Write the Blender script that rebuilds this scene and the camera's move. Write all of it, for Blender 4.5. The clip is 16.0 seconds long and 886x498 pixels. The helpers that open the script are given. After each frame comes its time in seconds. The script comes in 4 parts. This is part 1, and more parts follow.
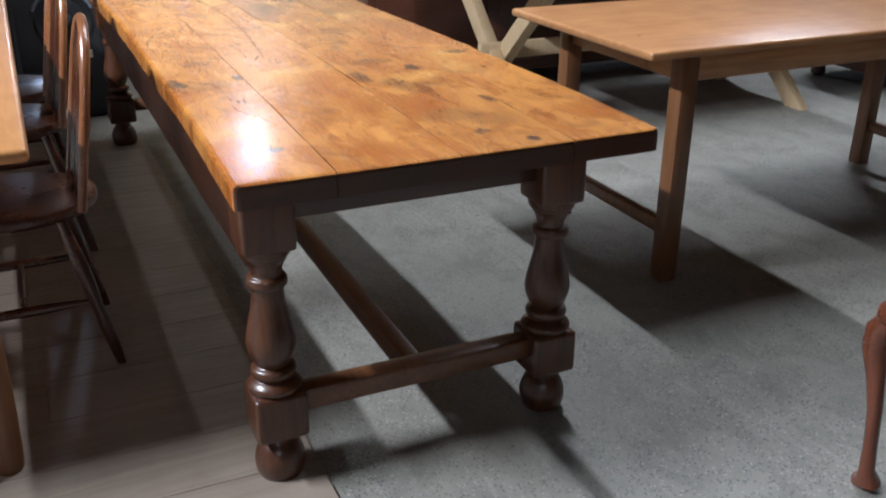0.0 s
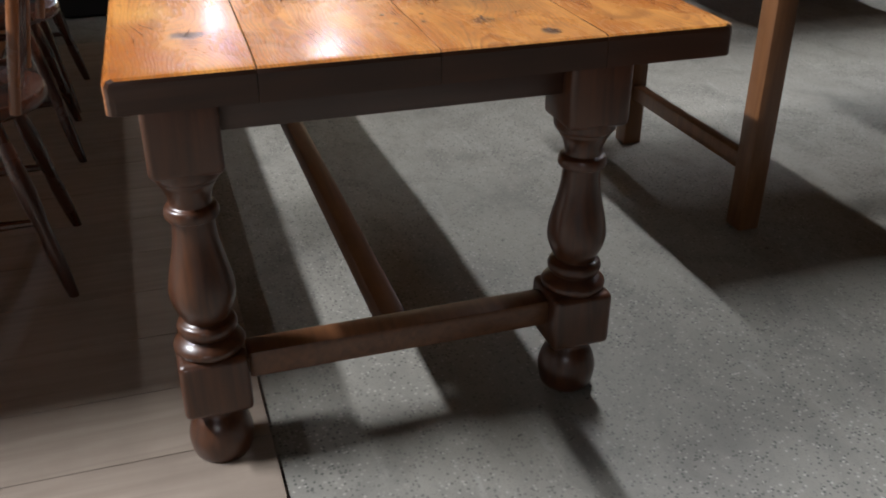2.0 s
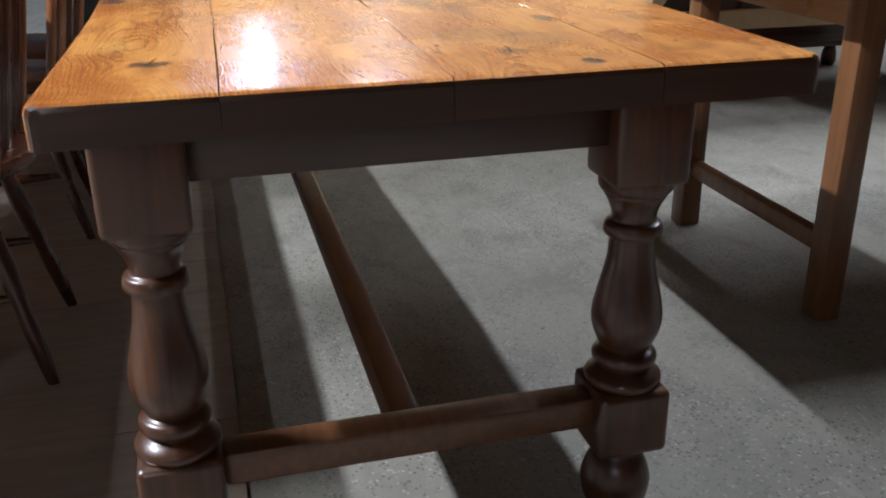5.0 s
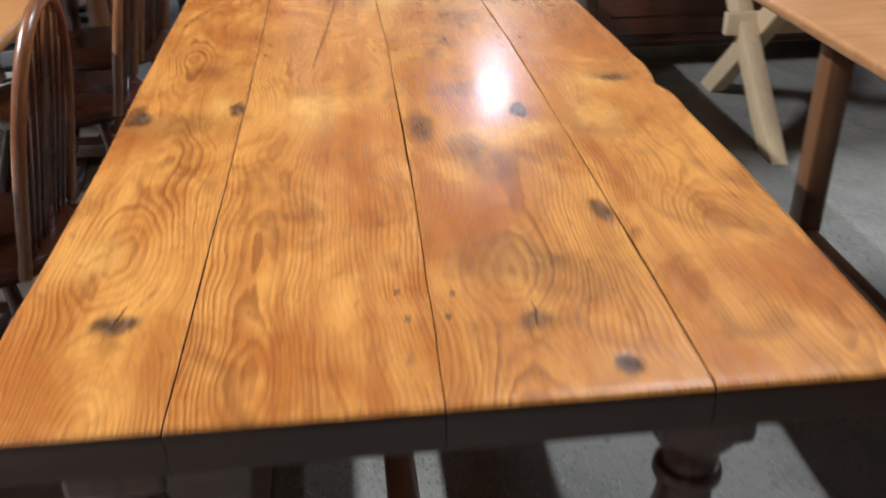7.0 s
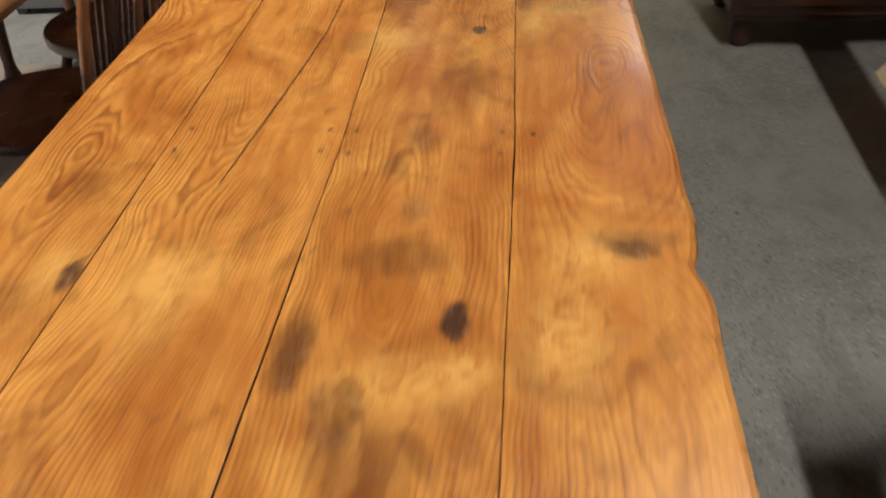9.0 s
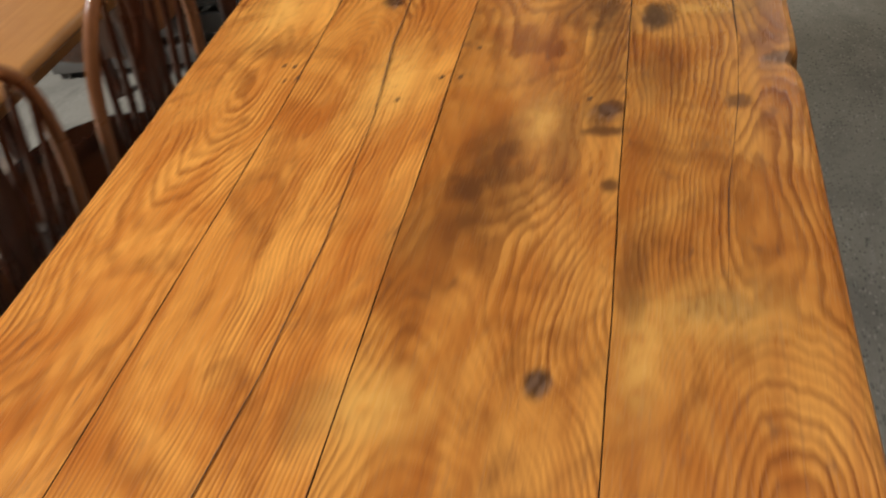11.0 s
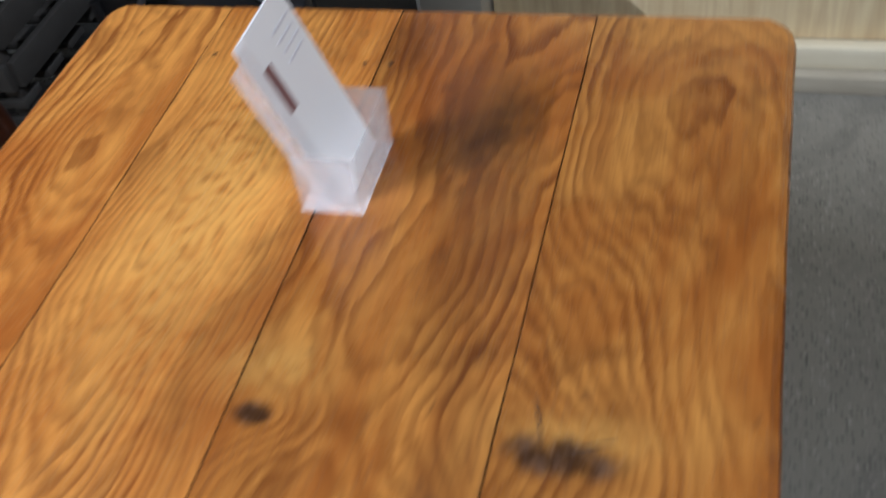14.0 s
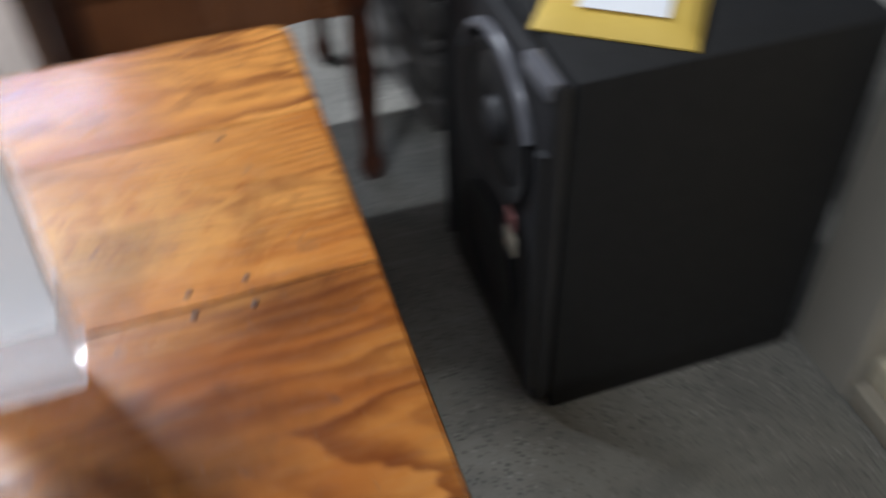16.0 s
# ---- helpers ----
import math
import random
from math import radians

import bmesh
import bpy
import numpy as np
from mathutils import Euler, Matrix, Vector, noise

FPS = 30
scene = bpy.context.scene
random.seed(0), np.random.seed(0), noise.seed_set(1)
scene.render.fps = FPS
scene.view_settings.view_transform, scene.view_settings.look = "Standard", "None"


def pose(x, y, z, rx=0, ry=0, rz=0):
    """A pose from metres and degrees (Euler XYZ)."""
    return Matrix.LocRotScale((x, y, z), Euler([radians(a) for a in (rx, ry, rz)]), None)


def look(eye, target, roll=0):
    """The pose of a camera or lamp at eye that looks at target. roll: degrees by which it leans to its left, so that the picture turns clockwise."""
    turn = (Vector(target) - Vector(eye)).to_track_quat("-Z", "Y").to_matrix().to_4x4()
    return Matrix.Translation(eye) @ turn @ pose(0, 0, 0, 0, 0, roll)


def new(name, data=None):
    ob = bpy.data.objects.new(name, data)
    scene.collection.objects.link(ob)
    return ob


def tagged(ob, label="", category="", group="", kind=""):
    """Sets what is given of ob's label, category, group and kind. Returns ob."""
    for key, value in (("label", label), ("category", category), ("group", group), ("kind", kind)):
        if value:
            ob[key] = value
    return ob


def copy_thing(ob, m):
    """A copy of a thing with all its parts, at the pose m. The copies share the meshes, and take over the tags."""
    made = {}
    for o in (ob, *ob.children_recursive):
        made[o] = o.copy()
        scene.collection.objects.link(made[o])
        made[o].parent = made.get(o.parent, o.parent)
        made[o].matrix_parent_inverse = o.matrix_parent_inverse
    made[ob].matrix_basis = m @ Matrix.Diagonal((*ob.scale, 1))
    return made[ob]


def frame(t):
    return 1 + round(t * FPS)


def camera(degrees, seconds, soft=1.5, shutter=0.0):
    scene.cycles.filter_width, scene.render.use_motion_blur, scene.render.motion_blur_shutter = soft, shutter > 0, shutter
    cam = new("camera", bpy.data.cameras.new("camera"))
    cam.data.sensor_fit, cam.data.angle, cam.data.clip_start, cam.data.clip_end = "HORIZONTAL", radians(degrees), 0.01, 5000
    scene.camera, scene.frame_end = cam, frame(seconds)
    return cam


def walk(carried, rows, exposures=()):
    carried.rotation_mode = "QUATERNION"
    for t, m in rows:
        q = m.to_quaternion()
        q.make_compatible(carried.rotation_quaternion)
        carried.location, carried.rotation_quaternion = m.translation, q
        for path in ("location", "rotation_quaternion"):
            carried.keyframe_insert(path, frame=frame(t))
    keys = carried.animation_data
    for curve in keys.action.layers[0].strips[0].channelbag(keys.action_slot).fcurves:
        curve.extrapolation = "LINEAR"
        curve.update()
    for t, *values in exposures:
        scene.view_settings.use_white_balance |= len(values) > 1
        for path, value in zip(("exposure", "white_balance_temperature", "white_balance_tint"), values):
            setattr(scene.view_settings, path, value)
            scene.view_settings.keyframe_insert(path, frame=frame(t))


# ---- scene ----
cam = camera(50.9, 16.0, soft=1.9, shutter=0.9)

PATH = [
    (0, (-0.737, -1.525, 1.307), (0.025, 0.141, 0.505), 0.3),
    (0.5, (-0.679, -1.495, 1.281), (0.051, 0.163, 0.433), -0.7),
    (1, (-0.575, -1.352, 1.215), (0.099, 0.289, 0.292), -0.3),
    (1.5, (-0.444, -1.223, 1.149), (0.131, 0.443, 0.203), -0.1),
    (2, (-0.382, -1.173, 1.121), (0.166, 0.499, 0.171), 0.2),
    (2.5, (-0.362, -1.124, 1.078), (0.211, 0.548, 0.141), 0.6),
    (3, (-0.314, -1.09, 1.013), (0.212, 0.63, 0.137), -0.5),
    (3.5, (-0.282, -1.043, 0.962), (0.211, 0.73, 0.179), -0.6),
    (3.7, (-0.262, -1.053, 0.937), (0.209, 0.753, 0.217), -0.9),
    (5.8, (-0.27, -0.917, 1.091), (0.189, 0.808, 0.188), 0.2),
    (6, (-0.236, -0.915, 1.143), (0.163, 0.797, 0.202), 0.0),
    (6.5, (-0.149, -0.771, 1.211), (0.175, 0.965, 0.273), 0.0),
    (7, (-0.073, -0.653, 1.287), (0.118, 1.087, 0.319), -0.6),
    (7.5, (-0.001, -0.5, 1.329), (0.11, 1.225, 0.324), -0.8),
    (8, (0.065, -0.365, 1.361), (0.103, 1.312, 0.272), -0.9),
    (8.2, (0.113, -0.309, 1.37), (0.113, 1.354, 0.259), -0.7),
    (10.3, (0.384, 0.612, 1.401), (-0.094, 2.121, 0.179), -9.8),
    (10.5, (0.383, 0.706, 1.396), (-0.124, 2.199, 0.166), -10.5),
    (11, (0.32, 0.96, 1.378), (-0.197, 2.432, 0.126), -12.2),
    (11.5, (0.341, 1.146, 1.388), (-0.156, 2.589, 0.095), -13.8),
    (12, (0.373, 1.365, 1.382), (-0.128, 2.796, 0.078), -12.8),
    (12.5, (0.375, 1.577, 1.376), (-0.143, 2.988, 0.057), -12.8),
    (12.6, (0.375, 1.601, 1.359), (-0.156, 3.052, 0.089), -12.2),
    (13, (0.326, 1.806, 1.391), (-0.175, 3.182, 0.029), -13.4),
    (13.5, (0.335, 1.995, 1.379), (-0.18, 3.33, -0.018), -14.3),
    (14, (0.381, 2.22, 1.41), (-0.17, 3.47, -0.051), -12.4),
    (14.5, (0.411, 2.413, 1.394), (-0.193, 3.646, -0.061), -11.6),
    (15, (0.432, 2.688, 1.396), (-0.294, 3.846, -0.064), -9.4),
    (15.5, (0.462, 2.873, 1.357), (-0.588, 3.816, -0.061), -6.9),
    (16, (0.55, 3.06, 1.335), (-0.819, 3.461, -0.067), -2.2),
]
walk(cam, [(t, look(eye, target, roll)) for t, eye, target, roll in PATH],
     [(0.0, 0.30, 5300, 10), (1.5, 0.27, 5550, 10), (3.0, 0.28, 5800, 10), (6.0, 0.42, 5300, 10), (7.0, 0.15, 5400, 10), (8.0, -0.05, 6100, 10), (10.5, -0.40, 6300, 10),
      (12.5, -0.40, 5900, 10), (13.5, -0.42, 5300, 10), (14.5, -0.36, 5350, 10), (15.5, -0.3, 5900, 10), (16.0, -0.28, 5400, 10)])

# ---------- light ----------
world = bpy.data.worlds.new("world")
scene.world = world
world.use_nodes = True
world.node_tree.nodes["Background"].inputs[0].default_value = (0.5, 0.55, 0.6, 1)
world.node_tree.nodes["Background"].inputs[1].default_value = 0.02

# each tube lamp: x, y, height, power, width, length, colour
WARM, COOL = (1.0, 0.945, 0.87), (0.86, 0.905, 1.0)
TUBES = ((1.14, 1.65, 3.40, 72.0, 0.06, 1.0, WARM), (1.28, 7.4, 3.10, 24.0, 0.26, 0.3, WARM), (0.55, 12.2, 3.10, 170.0, 0.06, 1.9, COOL),
         # lamps at y -6.4 and x 4.2 are added fill, not known fittings
         (-3.56, 0.9, 4.00, 470.0, 0.10, 1.5, WARM), (-2.75, -6.4, 3.10, 70.0, 0.06, 1.9, WARM), (4.2, 2.9, 3.40, 75.0, 0.06, 1.6, WARM), (-5.4, 1.9, 3.95, 45.0, 0.30, 1.0, COOL))


def tube_lamp(x, y, z, power, width, length, colour):
    data = bpy.data.lights.new("tube_light", "AREA")
    data.shape, data.size, data.size_y = "RECTANGLE", width, length
    data.energy, data.color = power, colour
    ob = new("tube_light", data)
    ob.matrix_world = pose(x, y, z - 0.02)
    return ob


for spec in TUBES:
    tube_lamp(*spec)


# ---------- materials ----------
class Nodes:
    """Short hand for a material's node tree."""

    def __init__(self, name):
        self.mat = bpy.data.materials.new(name)
        self.mat.use_nodes = True
        self.tree = self.mat.node_tree
        self.bsdf = self.tree.nodes["Principled BSDF"]

    def node(self, kind, **inputs):
        n = self.tree.nodes.new(kind)
        for key, value in inputs.items():
            self.put(n.inputs[key.replace("_", " ")], value)
        return n

    def put(self, socket, value):
        if isinstance(value, bpy.types.NodeSocket):
            self.tree.links.new(value, socket)
        elif isinstance(value, tuple) and len(value) == 3 and socket.type == "RGBA":
            socket.default_value = (*value, 1)
        else:
            socket.default_value = value

    def math(self, op, a, b=0.0, c=0.0):
        n = self.tree.nodes.new("ShaderNodeMath")
        n.operation = op
        for i, v in enumerate((a, b, c)):
            self.put(n.inputs[i], v)
        return n.outputs[0]

    def mix(self, fac, a, b, blend="MIX"):
        n = self.tree.nodes.new("ShaderNodeMix")
        n.data_type, n.blend_type = "RGBA", blend
        self.put(n.inputs[0], fac)
        self.put(n.inputs[6], a)
        self.put(n.inputs[7], b)
        return n.outputs[2]

    def ramp(self, fac, lo, hi, to_lo=0.0, to_hi=1.0):
        n = self.tree.nodes.new("ShaderNodeMapRange")
        n.interpolation_type = "SMOOTHSTEP"
        for i, v in enumerate((fac, lo, hi, to_lo, to_hi)):
            self.put(n.inputs[i], v)
        return n.outputs[0]

    def coords(self, scale=(1, 1, 1), offset=None, source="Object"):
        tc = self.tree.nodes.new("ShaderNodeTexCoord").outputs[source]
        mp = self.tree.nodes.new("ShaderNodeMapping")
        self.put(mp.inputs[0], tc)
        if offset is not None:
            self.put(mp.inputs[1], offset)
        mp.inputs[3].default_value = scale
        return mp.outputs[0]

    def noise(self, vector, scale, detail=4.0, rough=0.55, distortion=0.0):
        n = self.tree.nodes.new("ShaderNodeTexNoise")
        self.put(n.inputs["Vector"], vector)
        n.inputs["Scale"].default_value, n.inputs["Detail"].default_value = scale, detail
        n.inputs["Roughness"].default_value, n.inputs["Distortion"].default_value = rough, distortion
        return n.outputs[0]

    def random_offset(self, size=20.0):
        r = self.tree.nodes.new("ShaderNodeObjectInfo").outputs["Random"]
        n = self.tree.nodes.new("ShaderNodeCombineXYZ")
        for i, k in enumerate((1.0, 1.7, 0.6)):
            self.put(n.inputs[i], self.math("MULTIPLY", r, size * k))
        return n.outputs[0]

    def finish(self, color, rough=0.5, bump=None, strength=0.2, distance=0.002, **more):
        self.put(self.bsdf.inputs["Base Color"], color)
        self.put(self.bsdf.inputs["Roughness"], rough)
        if bump is not None:
            b = self.tree.nodes.new("ShaderNodeBump")
            b.inputs["Strength"].default_value, b.inputs["Distance"].default_value = strength, distance
            self.put(b.inputs["Height"], bump)
            self.put(self.bsdf.inputs["Normal"], b.outputs[0])
        for key, value in more.items():
            self.put(self.bsdf.inputs[key.replace("_", " ")], value)
        return self.mat


# knots of the big table top: x, y, size across, size along, depth of colour
KNOTS = ((-0.323, 0.178, 0.026, 0.022, 0.9), (0.109, 0.132, 0.026, 0.022, 0.6), (0.184, 0.046, 0.016, 0.018, 1.0),
         (0.241, 0.370, 0.013, 0.040, 0.8), (0.202, 0.735, 0.016, 0.036, 1.0), (-0.245, 0.80, 0.014, 0.034, 0.8),
         (-0.390, 0.773, 0.018, 0.034, 0.8), (0.045, 0.68, 0.020, 0.060, 0.4), (0.40, 0.87, 0.034, 0.022, 0.7),
         (0.188, 1.503, 0.015, 0.020, 1.0), (0.345, 1.605, 0.040, 0.022, 0.3), (0.215, 1.94, 0.026, 0.026, 0.6),
         (-0.140, 2.300, 0.020, 0.030, 0.9), (0.268, 2.19, 0.018, 0.040, 0.7), (0.43, 2.06, 0.026, 0.022, 0.8),
         (0.285, 2.575, 0.050, 0.020, 0.9), (0.020, 2.572, 0.022, 0.012, 1.0), (0.13, 1.12, 0.03, 0.04, 0.3),
         (0.10, 0.60, 0.03, 0.05, 0.4), (0.14, 0.95, 0.022, 0.03, 0.3))
# pale curly patches of the top: x, y, size across, size along
BURLS = ((0.335, 1.600, 0.07, 0.040), (0.04, 1.47, 0.05, 0.045), (-0.270, 0.81, 0.022, 0.045), (0.300, 2.597, 0.060, 0.018),
         (0.354, 0.86, 0.05, 0.05), (0.320, 0.71, 0.05, 0.08), (0.149, 0.637, 0.07, 0.04), (0.216, 0.661, 0.03, 0.03), (-0.128, 0.773, 0.05, 0.09),
         (0.02, 2.62, 0.05, 0.03), (-0.33, 2.30, 0.05, 0.10), (-0.13, 2.82, 0.08, 0.26), (0.138, 1.93, 0.03, 0.05), (0.275, 1.53, 0.02, 0.06),
         (-0.08, 2.05, 0.04, 0.10), (0.34, 2.21, 0.06, 0.02), (-0.37, 0.32, 0.03, 0.05))
# dark stains of the top: x, y, size across, size along, strength
STAINS = ((0.129, 0.535, 0.045, 0.050, 0.6), (0.098, 1.05, 0.020, 0.030, 0.6), (0.132, 0.844, 0.060, 0.030, 0.6), (0.040, 0.685, 0.018, 0.060, 0.7),
          (-0.345, 0.74, 0.08, 0.05, 0.5), (0.10, 1.797, 0.05, 0.09, 0.6), (0.04, 1.71, 0.05, 0.10, 0.5), (-0.015, 1.459, 0.025, 0.045, 0.5),
          (0.335, 2.33, 0.05, 0.08, 0.6), (0.277, 2.195, 0.020, 0.040, 1.0), (0.09, 1.861, 0.035, 0.08, 0.5), (0.176, 1.872, 0.020, 0.09, 0.6),
          (0.215, 2.08, 0.025, 0.14, 0.6), (0.180, 2.23, 0.045, 0.06, 0.6), (0.200, 2.42, 0.030, 0.22, 0.5), (0.126, 2.972, 0.050, 0.09, 0.7),
          (0.165, 2.80, 0.045, 0.15, 0.6), (0.01, 3.093, 0.03, 0.06, 0.6), (0.265, 1.64, 0.014, 0.06, 0.7), (0.41, 2.25, 0.03, 0.16, 0.5),
          (0.219, 1.905, 0.022, 0.010, 1.2), (0.226, 1.955, 0.013, 0.016, 1.2), (0.232, 1.795, 0.009, 0.012, 1.2), (0.373, 1.960, 0.014, 0.014, 1.0),
          (0.40, 0.89, 0.05, 0.018, 0.7), (-0.406, 0.79, 0.016, 0.045, 1.0), (0.28, 2.04, 0.03, 0.07, 0.5), (-0.03, 2.65, 0.03, 0.16, 0.4),
          (0.10, 0.27, 0.06, 0.05, 0.5), (0.18, 0.22, 0.05, 0.05, 0.4), (-0.30, 2.16, 0.05, 0.03, 0.4), (0.17, 1.30, 0.04, 0.10, 0.4))


def oval(m, x, y, cx, cy, rx, ry):
    dx = m.math("MULTIPLY", m.math("SUBTRACT", x, cx), 1.0 / rx)
    dy = m.math("MULTIPLY", m.math("SUBTRACT", y, cy), 1.0 / ry)
    return m.math("ADD", m.math("MULTIPLY", dx, dx), m.math("MULTIPLY", dy, dy))


def table_top_wood(seed, lo, hi, heart, near_tone, far_tone, taper):
    """One waxed old board between lo and hi: rings round a heart line that dips under the face give arches, with knots and stains."""
    m = Nodes("waxed_board_wood")
    off = (seed * 3.7, seed * 5.3, seed * 1.9)
    tc = m.tree.nodes.new("ShaderNodeTexCoord").outputs["Object"]
    sep = m.tree.nodes.new("ShaderNodeSeparateXYZ")
    m.put(sep.inputs[0], tc)
    x, y = sep.outputs[0], sep.outputs[1]

    def here(row, reach=0.03):
        return lo - row[2] - reach < row[0] < hi + row[2] + reach
    dip = m.noise(m.coords((2.2, 1.15, 0.0), off), 1.0, 2.0, 0.5)
    sway = m.noise(m.coords((0.6, 1.6, 0.0), off), 1.0, 3.0, 0.5)
    ripple = m.noise(m.coords((17.0, 4.2, 0.0), off), 1.0, 3.0, 0.55)
    jitter = m.noise(m.coords((60.0, 13.0, 0.0), off), 1.0, 3.0, 0.6)
    side = m.math("ADD", m.math("SUBTRACT", x, heart), m.math("MULTIPLY_ADD", sway, 0.16, -0.08))
    depth = m.math("ADD", m.math("MULTIPLY_ADD", y, taper, 0.012), m.math("MULTIPLY_ADD", dip, 0.30, -0.12))
    radius = m.math("SQRT", m.math("ADD", m.math("MULTIPLY", side, side), m.math("MULTIPLY", depth, depth)))
    phase = m.math("MULTIPLY", radius, m.ramp(y, 1.5, 2.8, 185.0, 108.0))
    phase = m.math("MULTIPLY_ADD", ripple, 3.2, phase)
    phase = m.math("MULTIPLY_ADD", jitter, 0.85, phase)
    ragged = m.math("MULTIPLY_ADD", m.noise(m.coords((38.0, 30.0, 0.0), off), 1.0, 4.0, 0.65), 3.0, -1.5)
    dark = 0.0
    for row in KNOTS:
        if here(row, 0.06):
            kx, ky, rx, ry, deep = row
            d2 = oval(m, x, y, kx, ky, rx, ry)
            phase = m.math("ADD", phase, m.math("DIVIDE", 4.6, m.math("MULTIPLY_ADD", d2, 0.10, 1.0)))
            core = m.ramp(m.math("ADD", d2, m.math("MULTIPLY", ragged, 0.8)), 0.12, 1.40, 1.0, 0.0)
            dark = m.math("MULTIPLY_ADD", core, deep, dark)
    turn = m.math("FRACT", phase)
    rings = m.math("MULTIPLY", m.ramp(turn, 0.20, 0.80), m.ramp(turn, 0.84, 1.0, 1.0, 0.0))
    each = m.tree.nodes.new("ShaderNodeTexWhiteNoise")
    each.noise_dimensions = "1D"
    m.put(each.inputs["W"], m.math("FLOOR", phase))
    rings = m.math("MULTIPLY", rings, m.math("MULTIPLY_ADD", each.outputs[0], 0.60, 0.42))
    fine = m.noise(m.coords((300.0, 9.0, 0.0), off), 1.0, 3.0, 0.6)
    pores = m.ramp(m.noise(m.coords((430.0, 22.0, 0.0), off), 1.0, 2.0, 0.5), 0.55, 0.70)
    band = m.noise(m.coords((34.0, 1.5, 0.0), off), 1.0, 4.0, 0.6, 0.4)
    blotch = m.noise(m.coords((6.0, 3.2, 0.0), off), 1.0, 5.0, 0.62, 0.8)
    cloud = m.ramp(m.noise(m.coords((11.0, 7.0, 0.0), off), 1.0, 5.0, 0.65, 1.4), 0.50, 0.72)
    fleck = m.ramp(m.noise(m.coords((55.0, 34.0, 0.0), off), 1.0, 3.0, 0.6, 0.8), 0.63, 0.72)
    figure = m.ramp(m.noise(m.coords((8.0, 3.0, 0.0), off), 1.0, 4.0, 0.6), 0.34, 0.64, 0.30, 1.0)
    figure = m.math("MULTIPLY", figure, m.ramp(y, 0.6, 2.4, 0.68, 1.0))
    # along y: the board's own tone, with uneven lamp light put into it
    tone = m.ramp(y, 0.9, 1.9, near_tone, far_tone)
    base = m.mix(m.ramp(blotch, 0.32, 0.66), (0.46, 0.150, 0.024), (0.74, 0.330, 0.066))
    base = m.mix(m.math("MULTIPLY", m.ramp(band, 0.42, 0.70), 0.45), base, (0.33, 0.085, 0.013))
    base = m.mix(m.math("MULTIPLY", rings, figure), base, (0.185, 0.046, 0.008))
    base = m.mix(m.math("MULTIPLY", m.ramp(fine, 0.42, 0.68), 0.12), base, (0.160, 0.044, 0.009))
    base = m.mix(m.math("MULTIPLY", cloud, 0.55), base, (0.175, 0.050, 0.010))
    base = m.mix(m.math("MULTIPLY", pores, 0.20), base, (0.09, 0.03, 0.010))
    base = m.mix(m.math("MULTIPLY", fleck, 0.45), base, (0.095, 0.030, 0.009))
    grime = 0.0
    for row in STAINS:
        if here(row, 0.02):
            d2 = oval(m, x, y, *row[:4])
            grime = m.math("MULTIPLY_ADD", m.ramp(m.math("ADD", d2, ragged), 0.0, 2.2, 1.0, 0.0), row[4] * 0.72, grime)
    pale = 0.0
    for row in BURLS:
        if here(row):
            d2 = oval(m, x, y, *row)
            pale = m.math("MULTIPLY_ADD", m.math("POWER", 2.718, m.math("MULTIPLY", d2, -1.0)), 0.8, pale)
    curls = m.noise(m.coords((30.0, 24.0, 0.0), off), 1.0, 4.0, 0.6, 2.5)
    pale = m.math("MULTIPLY", pale, m.ramp(curls, 0.32, 0.58, 0.25, 1.0))
    base = m.mix(m.math("MINIMUM", pale, 0.8), base, (0.76, 0.40, 0.095))
    base = m.mix(m.math("MINIMUM", grime, 0.85), base, (0.095, 0.034, 0.012))
    base = m.mix(m.math("MINIMUM", dark, 0.92), base, m.mix(m.ramp(curls, 0.50, 0.60), (0.045, 0.022, 0.012), (0.135, 0.080, 0.055)))
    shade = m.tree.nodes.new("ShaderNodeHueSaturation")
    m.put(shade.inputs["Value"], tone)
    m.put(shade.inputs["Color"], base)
    rough = m.math("MULTIPLY_ADD", blotch, 0.16, 0.19)
    rough = m.math("MULTIPLY_ADD", pores, 0.12, rough)
    rough = m.math("MULTIPLY_ADD", fleck, 0.10, rough)
    relief = m.math("MULTIPLY_ADD", fine, 0.20, m.math("MULTIPLY", rings, 0.40))
    relief = m.math("MULTIPLY_ADD", m.noise(m.coords((7.0, 3.0, 0.0), off), 1.0, 3.0), 3.2, relief)
    relief = m.math("MULTIPLY_ADD", ragged, 0.12, relief)
    relief = m.math("MULTIPLY_ADD", m.math("ADD", dark, m.math("MULTIPLY", grime, 0.3)), -1.2, relief)
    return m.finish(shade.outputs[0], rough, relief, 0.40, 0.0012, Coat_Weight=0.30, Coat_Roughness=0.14)


